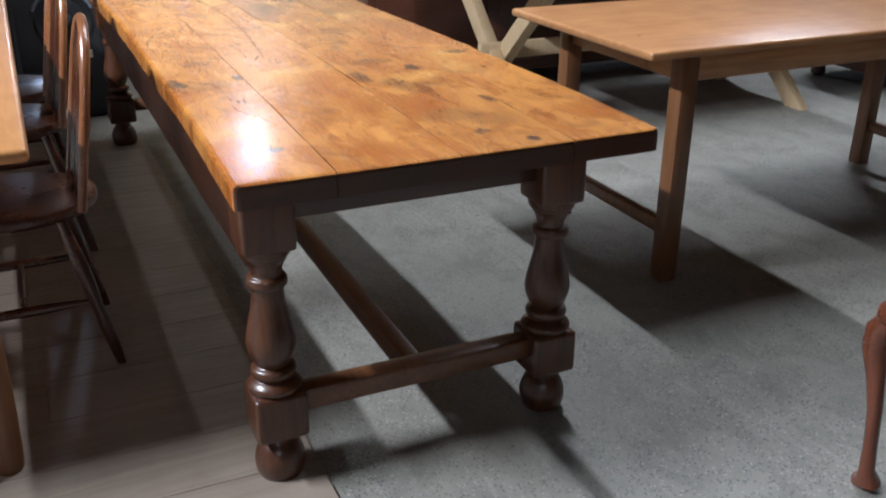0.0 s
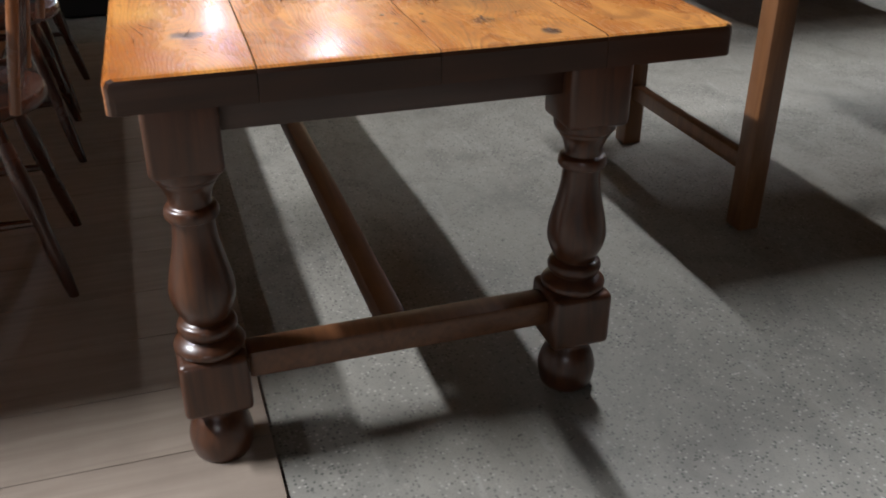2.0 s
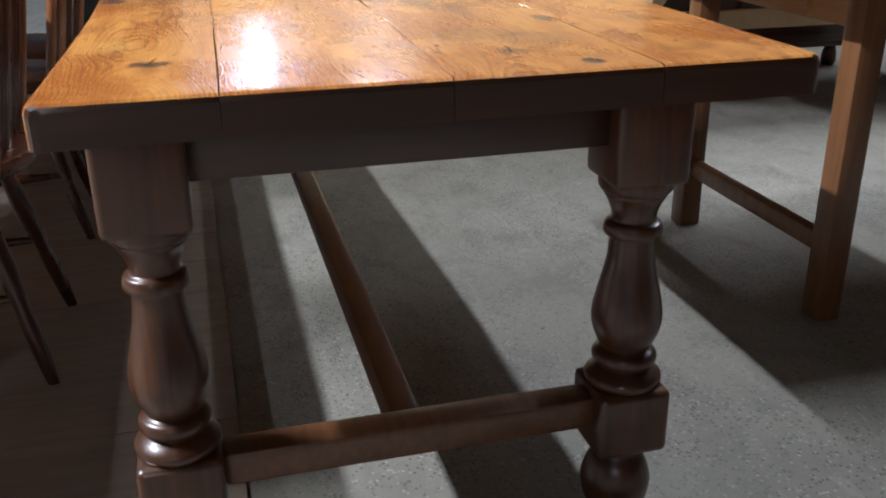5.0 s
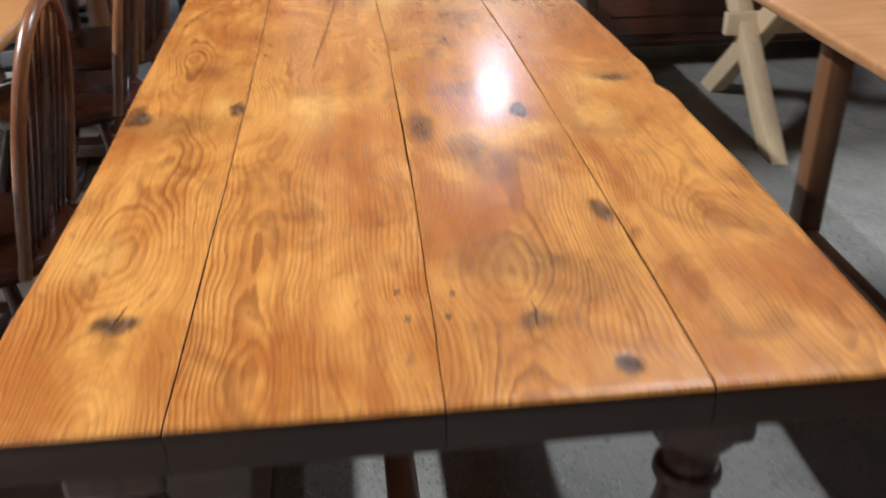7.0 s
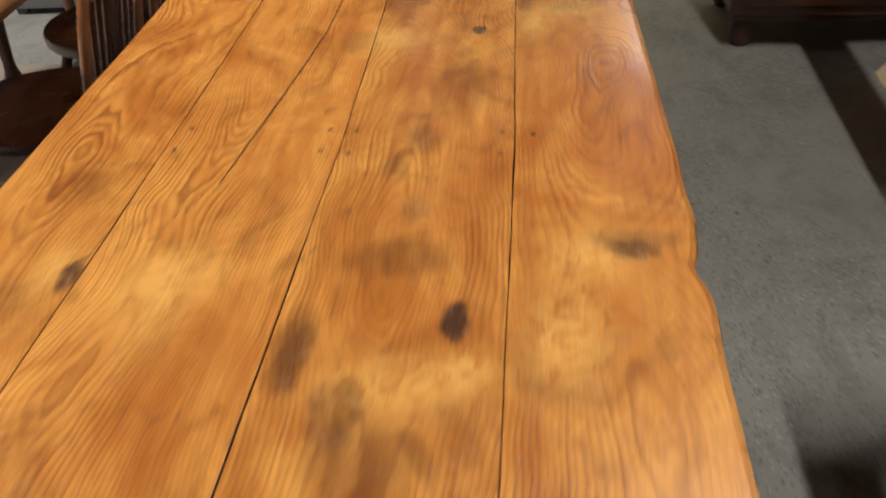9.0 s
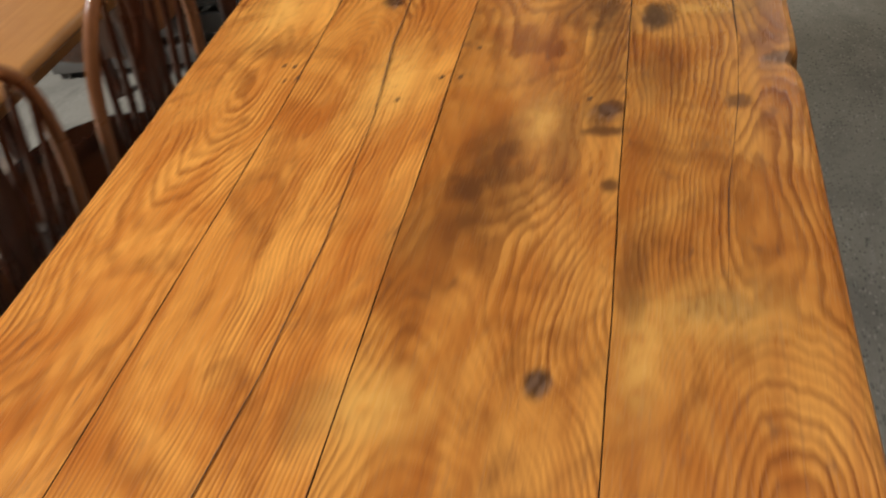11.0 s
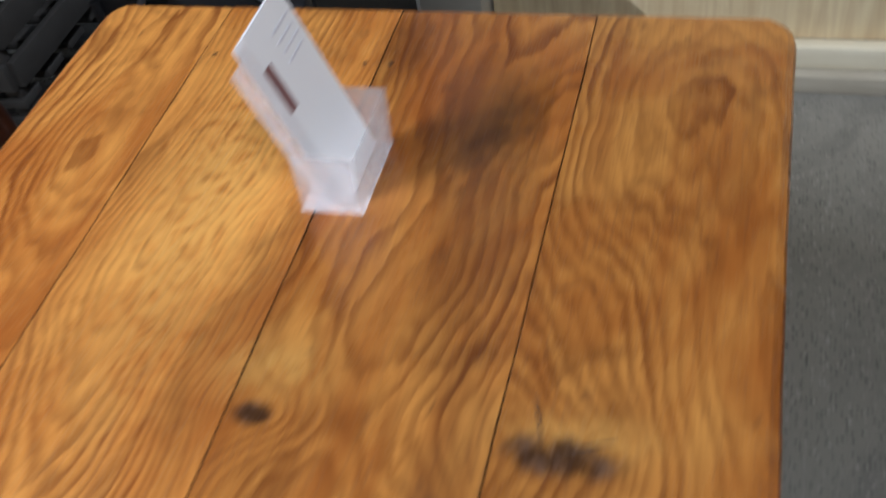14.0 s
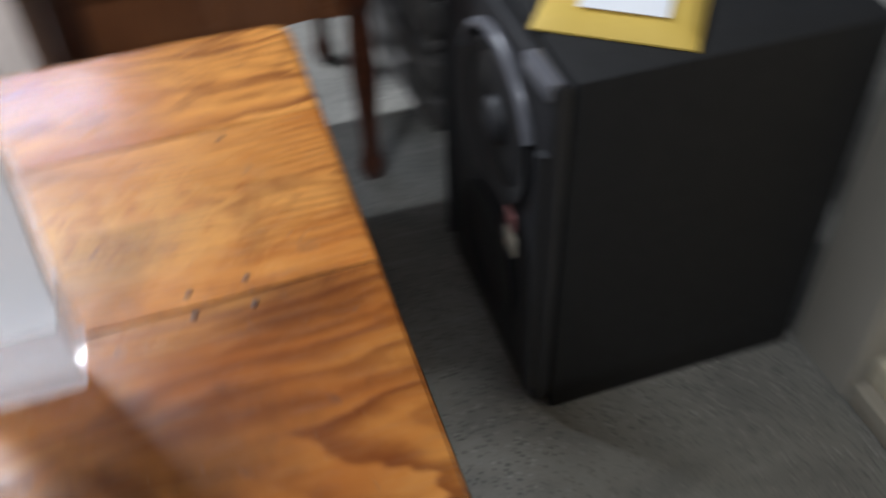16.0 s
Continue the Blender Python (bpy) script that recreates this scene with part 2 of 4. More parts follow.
def plain_wood(name, light, deep, axis=1, rough=0.35, grain=0.6, coat=0.2, scale=1.0):
    """Grain along one axis, with streaks, blotches and wear."""
    m = Nodes(name)
    off = m.random_offset(11.0)
    s = [60.0 * scale] * 3
    s[axis] = 3.0 * scale
    w = [9.0 * scale] * 3
    w[axis] = 0.9 * scale
    streak = m.noise(m.coords(tuple(s), off), 1.0, 4.0, 0.6, 0.3)
    swell = m.noise(m.coords(tuple(w), off), 1.0, 3.0, 0.5, 0.4)
    rings = m.math("MULTIPLY_ADD", m.math("SINE", m.math("MULTIPLY", swell, 70.0)), 0.5, 0.5)
    blotch = m.noise(m.coords((4.0, 4.0, 4.0), off), 1.0, 5.0, 0.6)
    fac = m.math("MULTIPLY_ADD", rings, 0.4, m.math("MULTIPLY", m.ramp(streak, 0.35, 0.7), 0.6))
    base = m.mix(m.math("MULTIPLY", fac, grain), light, deep)
    base = m.mix(m.math("MULTIPLY", m.ramp(blotch, 0.4, 0.75), 0.5), base, deep)
    r = m.math("MULTIPLY_ADD", blotch, 0.25, rough - 0.1)
    return m.finish(base, r, streak, 0.25, 0.001, Coat_Weight=coat, Coat_Roughness=0.2)


def concrete():
    """Worn power-floated concrete: stones of many greys in a dusty binder, pits, stains and scuffs."""
    m = Nodes("worn_concrete")
    big = m.noise(m.coords((0.9, 0.6, 1.0)), 1.0, 5.0, 0.6, 0.4)
    mid = m.noise(m.coords((6.0, 4.5, 1.0)), 1.0, 6.0, 0.68, 0.5)
    bare = m.ramp(m.noise(m.coords((2.1, 1.6, 1.0)), 1.0, 5.0, 0.65, 0.6), 0.34, 0.58, 0.35, 1.0)
    stone = m.node("ShaderNodeTexVoronoi", Vector=m.coords((125.0, 125.0, 1.0)), Scale=1.0)
    pick = m.tree.nodes.new("ShaderNodeSeparateColor")
    m.put(pick.inputs[0], stone.outputs["Color"])
    body = m.ramp(stone.outputs["Distance"], 0.30, 0.46, 1.0, 0.0)
    body = m.math("MULTIPLY", body, bare)
    grit = m.noise(m.coords((210.0, 210.0, 1.0)), 1.0, 3.0, 0.65)
    pits = m.ramp(m.noise(m.coords((48.0, 48.0, 1.0)), 1.0, 3.0, 0.6), 0.66, 0.73)
    scuff = m.ramp(m.noise(m.coords((26.0, 3.0, 1.0)), 1.0, 4.0, 0.6, 0.5), 0.60, 0.72)
    base = m.mix(m.ramp(big, 0.3, 0.7), (0.210, 0.200, 0.172), (0.292, 0.278, 0.240))
    base = m.mix(m.math("MULTIPLY", m.ramp(mid, 0.40, 0.72), 0.55), base, (0.120, 0.116, 0.102))
    dark_stone = m.math("MULTIPLY", m.ramp(pick.outputs[0], 0.52, 0.66), body)
    pale_stone = m.math("MULTIPLY", m.ramp(pick.outputs[1], 0.70, 0.85), body)
    base = m.mix(m.math("MULTIPLY", dark_stone, 0.85), base, (0.070, 0.068, 0.062))
    base = m.mix(m.math("MULTIPLY", pale_stone, 0.60), base, (0.46, 0.43, 0.385))
    base = m.mix(m.math("MULTIPLY", m.ramp(grit, 0.56, 0.68), 0.45), base, (0.090, 0.086, 0.078))
    base = m.mix(m.math("MULTIPLY", pits, 0.80), base, (0.040, 0.038, 0.034))
    base = m.mix(m.math("MULTIPLY", scuff, 0.22), base, (0.40, 0.385, 0.35))
    rough = m.math("MULTIPLY_ADD", mid, 0.3, 0.46)
    relief = m.math("MULTIPLY_ADD", grit, 0.35, mid)
    relief = m.math("MULTIPLY_ADD", pits, -0.8, relief)
    return m.finish(base, rough, relief, 0.25, 0.002)


def speckled(name, a, b, scale=30.0, rough=0.6, bump=0.15, metal=0.0):
    m = Nodes(name)
    n1 = m.noise(m.coords((scale, scale, scale)), 1.0, 4.0, 0.6)
    n2 = m.noise(m.coords((scale / 9, scale / 9, scale / 9)), 1.0, 4.0, 0.6)
    base = m.mix(m.math("MULTIPLY_ADD", n1, 0.5, m.math("MULTIPLY", n2, 0.5)), a, b)
    return m.finish(base, m.math("MULTIPLY_ADD", n2, 0.2, rough - 0.1), n1, bump, 0.001, Metallic=metal)


# seed, from x, to x, heart line, tone near and far (board colour plus light balance), how the heart sinks along the
# board
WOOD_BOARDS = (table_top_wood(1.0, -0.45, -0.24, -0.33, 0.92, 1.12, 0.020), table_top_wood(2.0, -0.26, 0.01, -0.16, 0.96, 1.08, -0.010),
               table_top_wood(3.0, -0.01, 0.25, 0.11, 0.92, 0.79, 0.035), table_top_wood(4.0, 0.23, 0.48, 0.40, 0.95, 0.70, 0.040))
# very dark: end grain and joints, with the shade on the ends put in
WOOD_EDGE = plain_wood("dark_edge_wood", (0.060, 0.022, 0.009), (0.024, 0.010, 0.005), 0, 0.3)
WOOD_LEG = plain_wood("dark_turned_oak", (0.092, 0.032, 0.011), (0.028, 0.010, 0.005), 2, 0.32, 0.8, coat=0.35)
WOOD_RAIL = plain_wood("dark_rail_oak", (0.046, 0.017, 0.008), (0.018, 0.007, 0.004), 0, 0.32, coat=0.3)
WOOD_STRETCH = plain_wood("worn_stretcher_oak", (0.15, 0.062, 0.024), (0.05, 0.019, 0.008), 1, 0.35, coat=0.3)
WOOD_PINE_X = plain_wood("orange_pine_lengthways", (0.50, 0.250, 0.098), (0.27, 0.112, 0.038), 0, 0.3, 0.75)
WOOD_PINE_Y = plain_wood("honey_pine", (0.48, 0.235, 0.080), (0.31, 0.125, 0.035), 1, 0.3, 0.5)
WOOD_PINE_Z = plain_wood("brown_pine_leg", (0.21, 0.092, 0.035), (0.095, 0.038, 0.014), 2, 0.35, 0.6)
WOOD_RAW = plain_wood("raw_pale_pine", (0.66, 0.50, 0.30), (0.47, 0.32, 0.16), 2, 0.55, 0.4, 0.0)
WOOD_CHAIR = plain_wood("chair_mahogany", (0.070, 0.020, 0.008), (0.022, 0.007, 0.003), 2, 0.25, coat=0.5)
WOOD_HOOP = plain_wood("chair_hoop_wood", (0.26, 0.105, 0.040), (0.12, 0.040, 0.014), 2, 0.25, coat=0.5)
WOOD_CABRIOLE = plain_wood("polished_red_mahogany", (0.17, 0.048, 0.020), (0.070, 0.020, 0.009), 2, 0.22, coat=0.6)
WOOD_MAHOGANY = plain_wood("dark_mahogany", (0.090, 0.028, 0.012), (0.030, 0.010, 0.005), 0, 0.35, coat=0.4)
PLYWOOD = plain_wood("plywood_sheet", (0.93, 0.79, 0.51), (0.64, 0.47, 0.25), 2, 0.6, 0.7, 0.0, 0.8)
KICK = plain_wood("limewashed_timber", (0.76, 0.70, 0.53), (0.58, 0.51, 0.36), 0, 0.6, 0.5, 0.0)
CONCRETE = concrete()
LAMINATE = plain_wood("grey_oak_laminate", (0.30, 0.245, 0.195), (0.180, 0.140, 0.108), 0, 0.5, 0.6, 0.0, 0.6)
POST = speckled("grey_painted_steel", (0.40, 0.375, 0.31), (0.50, 0.47, 0.40), 18.0, 0.5)
BLACK = speckled("black_textured_paint", (0.010, 0.010, 0.011), (0.022, 0.022, 0.024), 240.0, 0.55, 0.3)
BLACK_SIDE = speckled("black_carpeted_board", (0.004, 0.004, 0.004), (0.008, 0.0075, 0.007), 300.0, 0.8, 0.4)
CONE = speckled("dark_cone_paper", (0.006, 0.006, 0.007), (0.014, 0.014, 0.015), 60.0, 0.5)
TRIM = speckled("satin_grey_plastic", (0.10, 0.10, 0.11), (0.16, 0.16, 0.175), 60.0, 0.3, 0.05)
WALL = speckled("dull_added_wall", (0.15, 0.145, 0.138), (0.21, 0.20, 0.19), 6.0, 0.8)
ROOF = speckled("dark_added_roof", (0.07, 0.07, 0.072), (0.11, 0.11, 0.11), 6.0, 0.7)
ENVELOPE = speckled("yellow_padded_paper", (0.62, 0.42, 0.06), (0.72, 0.52, 0.11), 40.0, 0.6, 0.4)
PAPER = speckled("white_paper", (0.90, 0.90, 0.91), (0.93, 0.93, 0.93), 40.0, 0.5, 0.02)
INK_RED = speckled("red_brown_print", (0.33, 0.12, 0.09), (0.12, 0.08, 0.10), 120.0, 0.5, 0.0)
INK_GREY = speckled("grey_print", (0.70, 0.70, 0.75), (0.78, 0.78, 0.82), 90.0, 0.5, 0.0)
SLAT = speckled("grey_weathered_slat", (0.06, 0.055, 0.050), (0.13, 0.122, 0.110), 22.0, 0.7)
SLAT_PALE = plain_wood("dusty_timber_sill", (0.46, 0.42, 0.33), (0.32, 0.28, 0.21), 0, 0.7, 0.5, 0.0)
DARK_GAP = speckled("dirt_filled_gap", (0.020, 0.010, 0.005), (0.055, 0.024, 0.010), 90.0, 0.7)
NAIL = speckled("dark_nail_hole", (0.03, 0.016, 0.010), (0.06, 0.03, 0.016), 200.0, 0.5)
CLOTH = speckled("black_cloth", (0.010, 0.011, 0.014), (0.022, 0.024, 0.030), 90.0, 0.9, 0.5)
LAMP_BODY = speckled("white_lamp_casing", (0.70, 0.70, 0.68), (0.76, 0.76, 0.74), 20.0, 0.4)


def acrylic():
    m = Nodes("clear_acrylic")
    haze = m.noise(m.coords((12.0, 12.0, 12.0)), 1.0, 3.0)
    return m.finish((0.93, 0.94, 0.97), m.math("MULTIPLY_ADD", haze, 0.10, 0.08), haze, 0.03, 0.001,
                    Transmission_Weight=0.45, IOR=1.45, Alpha=0.42)


ACRYLIC = acrylic()


# ---------- mesh helpers ----------
def thing(name, label, category, m=None, group="", kind=""):
    ob = new(name)
    ob.empty_display_size = 0.1
    if m is not None:
        ob.matrix_world = m
    return tagged(ob, label, category, group, kind)


def part(name, bm, material, parent=None, label="", smooth=True, sharp=32):
    mesh = bpy.data.meshes.new(name)
    bm.to_mesh(mesh)
    bm.free()
    mesh.materials.append(material)
    if smooth:
        mesh.shade_smooth()
        mesh.set_sharp_from_angle(angle=radians(sharp))
    ob = new(name, mesh)
    if parent is not None:
        ob.parent = parent
    return tagged(ob, label)


def box(lo, hi, bevel=0.004, segments=2, m=None):
    bm = bmesh.new()
    size = [b - a for a, b in zip(lo, hi)]
    mid = [(a + b) / 2 for a, b in zip(lo, hi)]
    bmesh.ops.create_cube(bm, size=1.0, matrix=Matrix.LocRotScale(mid, None, size))
    if bevel:
        bmesh.ops.bevel(bm, geom=bm.edges[:], offset=min(bevel, 0.45 * min(size)), segments=segments, affect="EDGES", profile=0.5)
    if m is not None:
        bm.transform(m)
    return bm


def lathe(profile, steps=28, m=None):
    """profile: rows of radius and height, from bottom to top."""
    bm = bmesh.new()
    rings = []
    for r, z in profile:
        rings.append([bm.verts.new((r * math.cos(2 * math.pi * i / steps), r * math.sin(2 * math.pi * i / steps), z)) for i in range(steps)])
    for a, b in zip(rings, rings[1:]):
        for i in range(steps):
            j = (i + 1) % steps
            bm.faces.new((a[i], a[j], b[j], b[i]))
    bm.faces.new(rings[0][::-1])
    bm.faces.new(rings[-1])
    if m is not None:
        bm.transform(m)
    return bm


def rounded(profile, per=4):
    """A smooth run through the profile's rows (Catmull-Rom)."""
    pts = [Vector((r, z)) for r, z in profile]
    out = []
    for i in range(len(pts) - 1):
        p0, p1, p2, p3 = pts[max(i - 1, 0)], pts[i], pts[i + 1], pts[min(i + 2, len(pts) - 1)]
        for k in range(per):
            t = k / per
            q = 0.5 * ((2 * p1) + (p2 - p0) * t + (2 * p0 - 5 * p1 + 4 * p2 - p3) * t * t + (3 * p1 - p0 - 3 * p2 + p3) * t ** 3)
            out.append((max(q.x, 0.002), q.y))
    out.append(tuple(pts[-1]))
    return out


def sweep(points, radius, steps=10, closed=False, flat=1.0):
    """A round bar along points; radius a number or one for each point."""
    bm = bmesh.new()
    pts = [Vector(p) for p in points]
    n = len(pts)
    rings = []
    side = None
    for i, p in enumerate(pts):
        a = pts[i - 1] if i or closed else pts[0]
        b = pts[(i + 1) % n] if i < n - 1 or closed else pts[-1]
        d = (b - a).normalized()
        if side is None:
            side = d.orthogonal().normalized()
        side = (side - d * side.dot(d)).normalized()
        up = d.cross(side)
        r = radius[i] if isinstance(radius, (list, tuple)) else radius
        rings.append([bm.verts.new(p + side * (r * math.cos(2 * math.pi * k / steps)) + up * (r * flat * math.sin(2 * math.pi * k / steps))) for k in range(steps)])
    pairs = list(zip(rings, rings[1:])) + ([(rings[-1], rings[0])] if closed else [])
    for a, b in pairs:
        for i in range(steps):
            j = (i + 1) % steps
            bm.faces.new((a[i], a[j], b[j], b[i]))
    if not closed:
        bm.faces.new(rings[0][::-1])
        bm.faces.new(rings[-1])
    return bm


def prism(outline, lo, hi, axis="y", bevel=0.003, m=None):
    """An outline in the plane across an axis, drawn out from lo to hi along it."""
    bm = bmesh.new()
    place = {"y": lambda u, v, w: (u, w, v), "x": lambda u, v, w: (w, u, v), "z": lambda u, v, w: (u, v, w)}[axis]
    a = [bm.verts.new(place(u, v, lo)) for u, v in outline]
    b = [bm.verts.new(place(u, v, hi)) for u, v in outline]
    n = len(a)
    bm.faces.new(a)
    bm.faces.new(b[::-1])
    for i in range(n):
        bm.faces.new((a[i], b[i], b[(i + 1) % n], a[(i + 1) % n]))
    bmesh.ops.recalc_face_normals(bm, faces=bm.faces)
    if bevel:
        edges = [e for e in bm.edges if len(e.link_faces) == 2 and e.calc_face_angle() > 0.5]
        bmesh.ops.bevel(bm, geom=edges, offset=bevel, segments=2, affect="EDGES", profile=0.5)
    if m is not None:
        bm.transform(m)
    return bm


def merge(*many):
    bm = bmesh.new()
    for one in many:
        mesh = bpy.data.meshes.new("tmp")
        one.to_mesh(mesh)
        one.free()
        bm.from_mesh(mesh)
        bpy.data.meshes.remove(mesh)
    return bm


def structure(name, bm, material, label, category="structure"):
    return tagged(part(name, bm, material, None, label), label, category, "", "structure")


# ---------- the building ----------
X0, X1, Y0, Y1, ROOF_Z = -7.0, 9.0, -9.0, 16.0, 4.2
structure("floor", box((X0, Y0, -0.2), (X1, Y1, 0.0), 0), CONCRETE, "worn grey speckled concrete warehouse floor", "floor")
# walls and roof are out of view, added to hold in bounced light
structure("wall_south", box((X0 - 0.2, Y0 - 0.2, 0), (X1 + 0.2, Y0, ROOF_Z), 0), WALL, "unseen plain grey wall added to close the room", "wall")
structure("wall_north", box((X0 - 0.2, Y1, 0), (X1 + 0.2, Y1 + 0.2, ROOF_Z), 0), WALL, "unseen plain grey wall added to close the room", "wall")
structure("wall_west", box((X0 - 0.2, Y0, 0), (X0, Y1, ROOF_Z), 0), WALL, "unseen plain grey wall added to close the room", "wall")
structure("wall_east", box((X1, Y0, 0), (X1 + 0.2, Y1, ROOF_Z), 0), WALL, "unseen plain grey wall added to close the room", "wall")
structure("ceiling", box((X0 - 0.2, Y0 - 0.2, ROOF_Z), (X1 + 0.2, Y1 + 0.2, ROOF_Z + 0.1), 0), ROOF, "unseen dark roof added to close the room", "ceiling")

# ceiling lamps, all out of view, the two added fill lamps included
for lx, ly, lz, watts, width, length, colour in TUBES:
    lamp = thing("ceiling_lamp", "white tube lamp under the roof, out of view", "lamp", pose(lx, ly, lz), "ceiling lamps")
    part("casing", box((-0.03 - width / 2, -0.05 - length / 2, 0.0), (0.03 + width / 2, 0.05 + length / 2, 0.06), 0.01), LAMP_BODY, lamp)
    for hy in (-0.35 * length, 0.35 * length):
        part("hanger", box((-0.008, hy - 0.008, 0.06), (0.008, hy + 0.008, ROOF_Z - lz), 0.0), LAMP_BODY, lamp)


# ---------- the big table ----------
TOP = 0.76
TOP_THICK = 0.048
LEN = 3.17


def wander(y, seed, amount):
    return amount * (noise.noise((y * 1.3, seed, 0.0)) + 0.5 * noise.noise((y * 4.1, seed, 3.0)) + 0.25 * noise.noise((y * 11.0, seed, 7.0)))


def dent(y, at, size, deep):
    return deep * math.exp(-((y - at) / size) ** 2)


def run(ys, xs):
    return lambda y: float(np.interp(y, ys, xs))


LEFT = run((0, 0.6, 1.6, 2.4, 3.17), (-0.440, -0.425, -0.420, -0.437, -0.446))
RIGHT = run((0, 0.5, 1.1, 1.5, 2.0, 2.4, 3.17), (0.463, 0.475, 0.475, 0.463, 0.452, 0.445, 0.451))
SEAMS = (run((0, 0.45, 1.2, 2.0, 2.6, 3.17), (-0.249, -0.238, -0.228, -0.227, -0.246, -0.258)),
         run((0, 0.4, 1.1, 1.45, 1.95, 2.7, 3.17), (0.0, 0.010, 0.017, 0.012, 0.006, -0.010, -0.018)),
         run((0, 0.4, 1.1, 1.45, 1.95, 2.5, 3.17), (0.251, 0.255, 0.258, 0.250, 0.240, 0.229, 0.227)))


def left_edge(y):
    return LEFT(y) + wander(y, 1.0, 0.003)


def right_edge(y):
    return RIGHT(y) + wander(y, 5.0, 0.004) - dent(y, 0.84, 0.03, 0.010) + dent(y, 0.77, 0.04, 0.004) - dent(y, 2.05, 0.02, 0.010) + dent(y, 0.95, 0.03, 0.004)


def corner(y, r):
    d = min(y, LEN - y)
    r = r if y > LEN / 2 else 0.4 * r
    return 0.0 if d >= r else r - math.sqrt(max(r * r - (r - d) ** 2, 0.0))


def joint(k):
    return lambda y: SEAMS[k](y) + wander(y, 10.0 + k, 0.0030)


def gap(y, x):
    """Half the width of the joint, which opens and closes along the boards."""
    k = round(x * 4)
    return 0.0003 + 0.0008 * max(0.0, noise.noise((y * 2.3, 17.0 + k, 0.0)) + 0.6 * noise.noise((y * 9.0, 29.0 + k, 0.0)) + 0.15)


def board(left, right, outer_left, outer_right, end_shift):
    """One board: a rounded section carried along the table's length."""
    bm = bmesh.new()
    stations = [0.0, 0.002, 0.006, 0.012, 0.02, 0.03, 0.045]
    ys = stations + [0.045 + (LEN - 0.09) * i / 180 for i in range(1, 180)] + [LEN - s for s in stations[::-1]]
    rings = []
    for y in ys:
        d = min(y, LEN - y)
        drop = 0.009 - math.sqrt(max(0.009 ** 2 - (0.009 - min(d, 0.009)) ** 2, 0.0))
        xl = left(y) + (corner(y, 0.035) if outer_left else gap(y, left(y)))
        xr = right(y) - (corner(y, 0.045) if outer_right else gap(y, right(y)))
        bl, br = (0.010 if outer_left else 0.0012), (0.010 if outer_right else 0.0012)
        sec = [(xl, -TOP_THICK), (xl, -bl), (xl + 0.29 * bl, -0.29 * bl), (xl + bl, 0.0)]
        for f in (0.25, 0.5, 0.75):
            sec.append((xl + bl + (xr - br - xl - bl) * f, 0.0))
        sec += [(xr - br, 0.0), (xr - 0.29 * br, -0.29 * br), (xr, -br), (xr, -TOP_THICK)]
        wave = 0.0012 * noise.noise((y * 5.0, xl * 7.0, 2.0))
        yy = y + (end_shift if y < 0.5 else -end_shift * 0.6) * (1 if d < 0.05 else 0)
        rings.append([bm.verts.new((x, yy, TOP + z + (wave - drop if z > -TOP_THICK else 0.0))) for x, z in sec])
    n = len(rings[0])
    for a, b in zip(rings, rings[1:]):
        for i in range(n):
            bm.faces.new((a[i], a[(i + 1) % n], b[(i + 1) % n], b[i]))
    bm.faces.new(rings[0][::-1])
    bm.faces.new(rings[-1])
    bmesh.ops.recalc_face_normals(bm, faces=bm.faces)
    return bm


BUN_PROFILE = ((0.036, 0.0), (0.050, 0.010), (0.056, 0.036), (0.055, 0.056), (0.046, 0.082), (0.034, 0.098), (0.034, 0.118))
# from the lower block up: cushion, two rings, vase, neck, astragal, cove and bowl
VASE_PROFILE = ((0.050, 0.222), (0.058, 0.230), (0.059, 0.240), (0.049, 0.250), (0.041, 0.255), (0.047, 0.262), (0.050, 0.272), (0.046, 0.281),
                (0.037, 0.286), (0.042, 0.296), (0.051, 0.318), (0.054, 0.340), (0.050, 0.368), (0.042, 0.402), (0.036, 0.432), (0.034, 0.458),
                (0.034, 0.469), (0.042, 0.473), (0.043, 0.482), (0.040, 0.491), (0.033, 0.495), (0.034, 0.508), (0.040, 0.524), (0.046, 0.534),
                (0.047, 0.539), (0.052, 0.542), (0.055, 0.552), (0.055, 0.575))


def big_table_leg(table, x, y):
    leg = part("leg", box((x - 0.056, y - 0.056, 0.556), (x + 0.056, y + 0.056, TOP - TOP_THICK), 0.010, 3), WOOD_LEG, table)
    part("turned_baluster", lathe(rounded(VASE_PROFILE, 3), 36, pose(x, y, 0)), WOOD_LEG, leg)
    part("lower_block", box((x - 0.058, y - 0.058, 0.116), (x + 0.058, y + 0.058, 0.226), 0.011, 3), WOOD_LEG, leg)
    part("bun_foot", lathe(rounded(BUN_PROFILE, 3), 36, pose(x, y, 0)), WOOD_LEG, leg)
    return leg


def end_grain_and_shade(ob):
    """Sawn ends and joint faces get darker wood; the ends' shade is put into this colour too."""
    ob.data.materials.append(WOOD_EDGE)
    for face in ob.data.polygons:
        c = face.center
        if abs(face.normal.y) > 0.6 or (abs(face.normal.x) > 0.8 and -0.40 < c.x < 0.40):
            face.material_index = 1


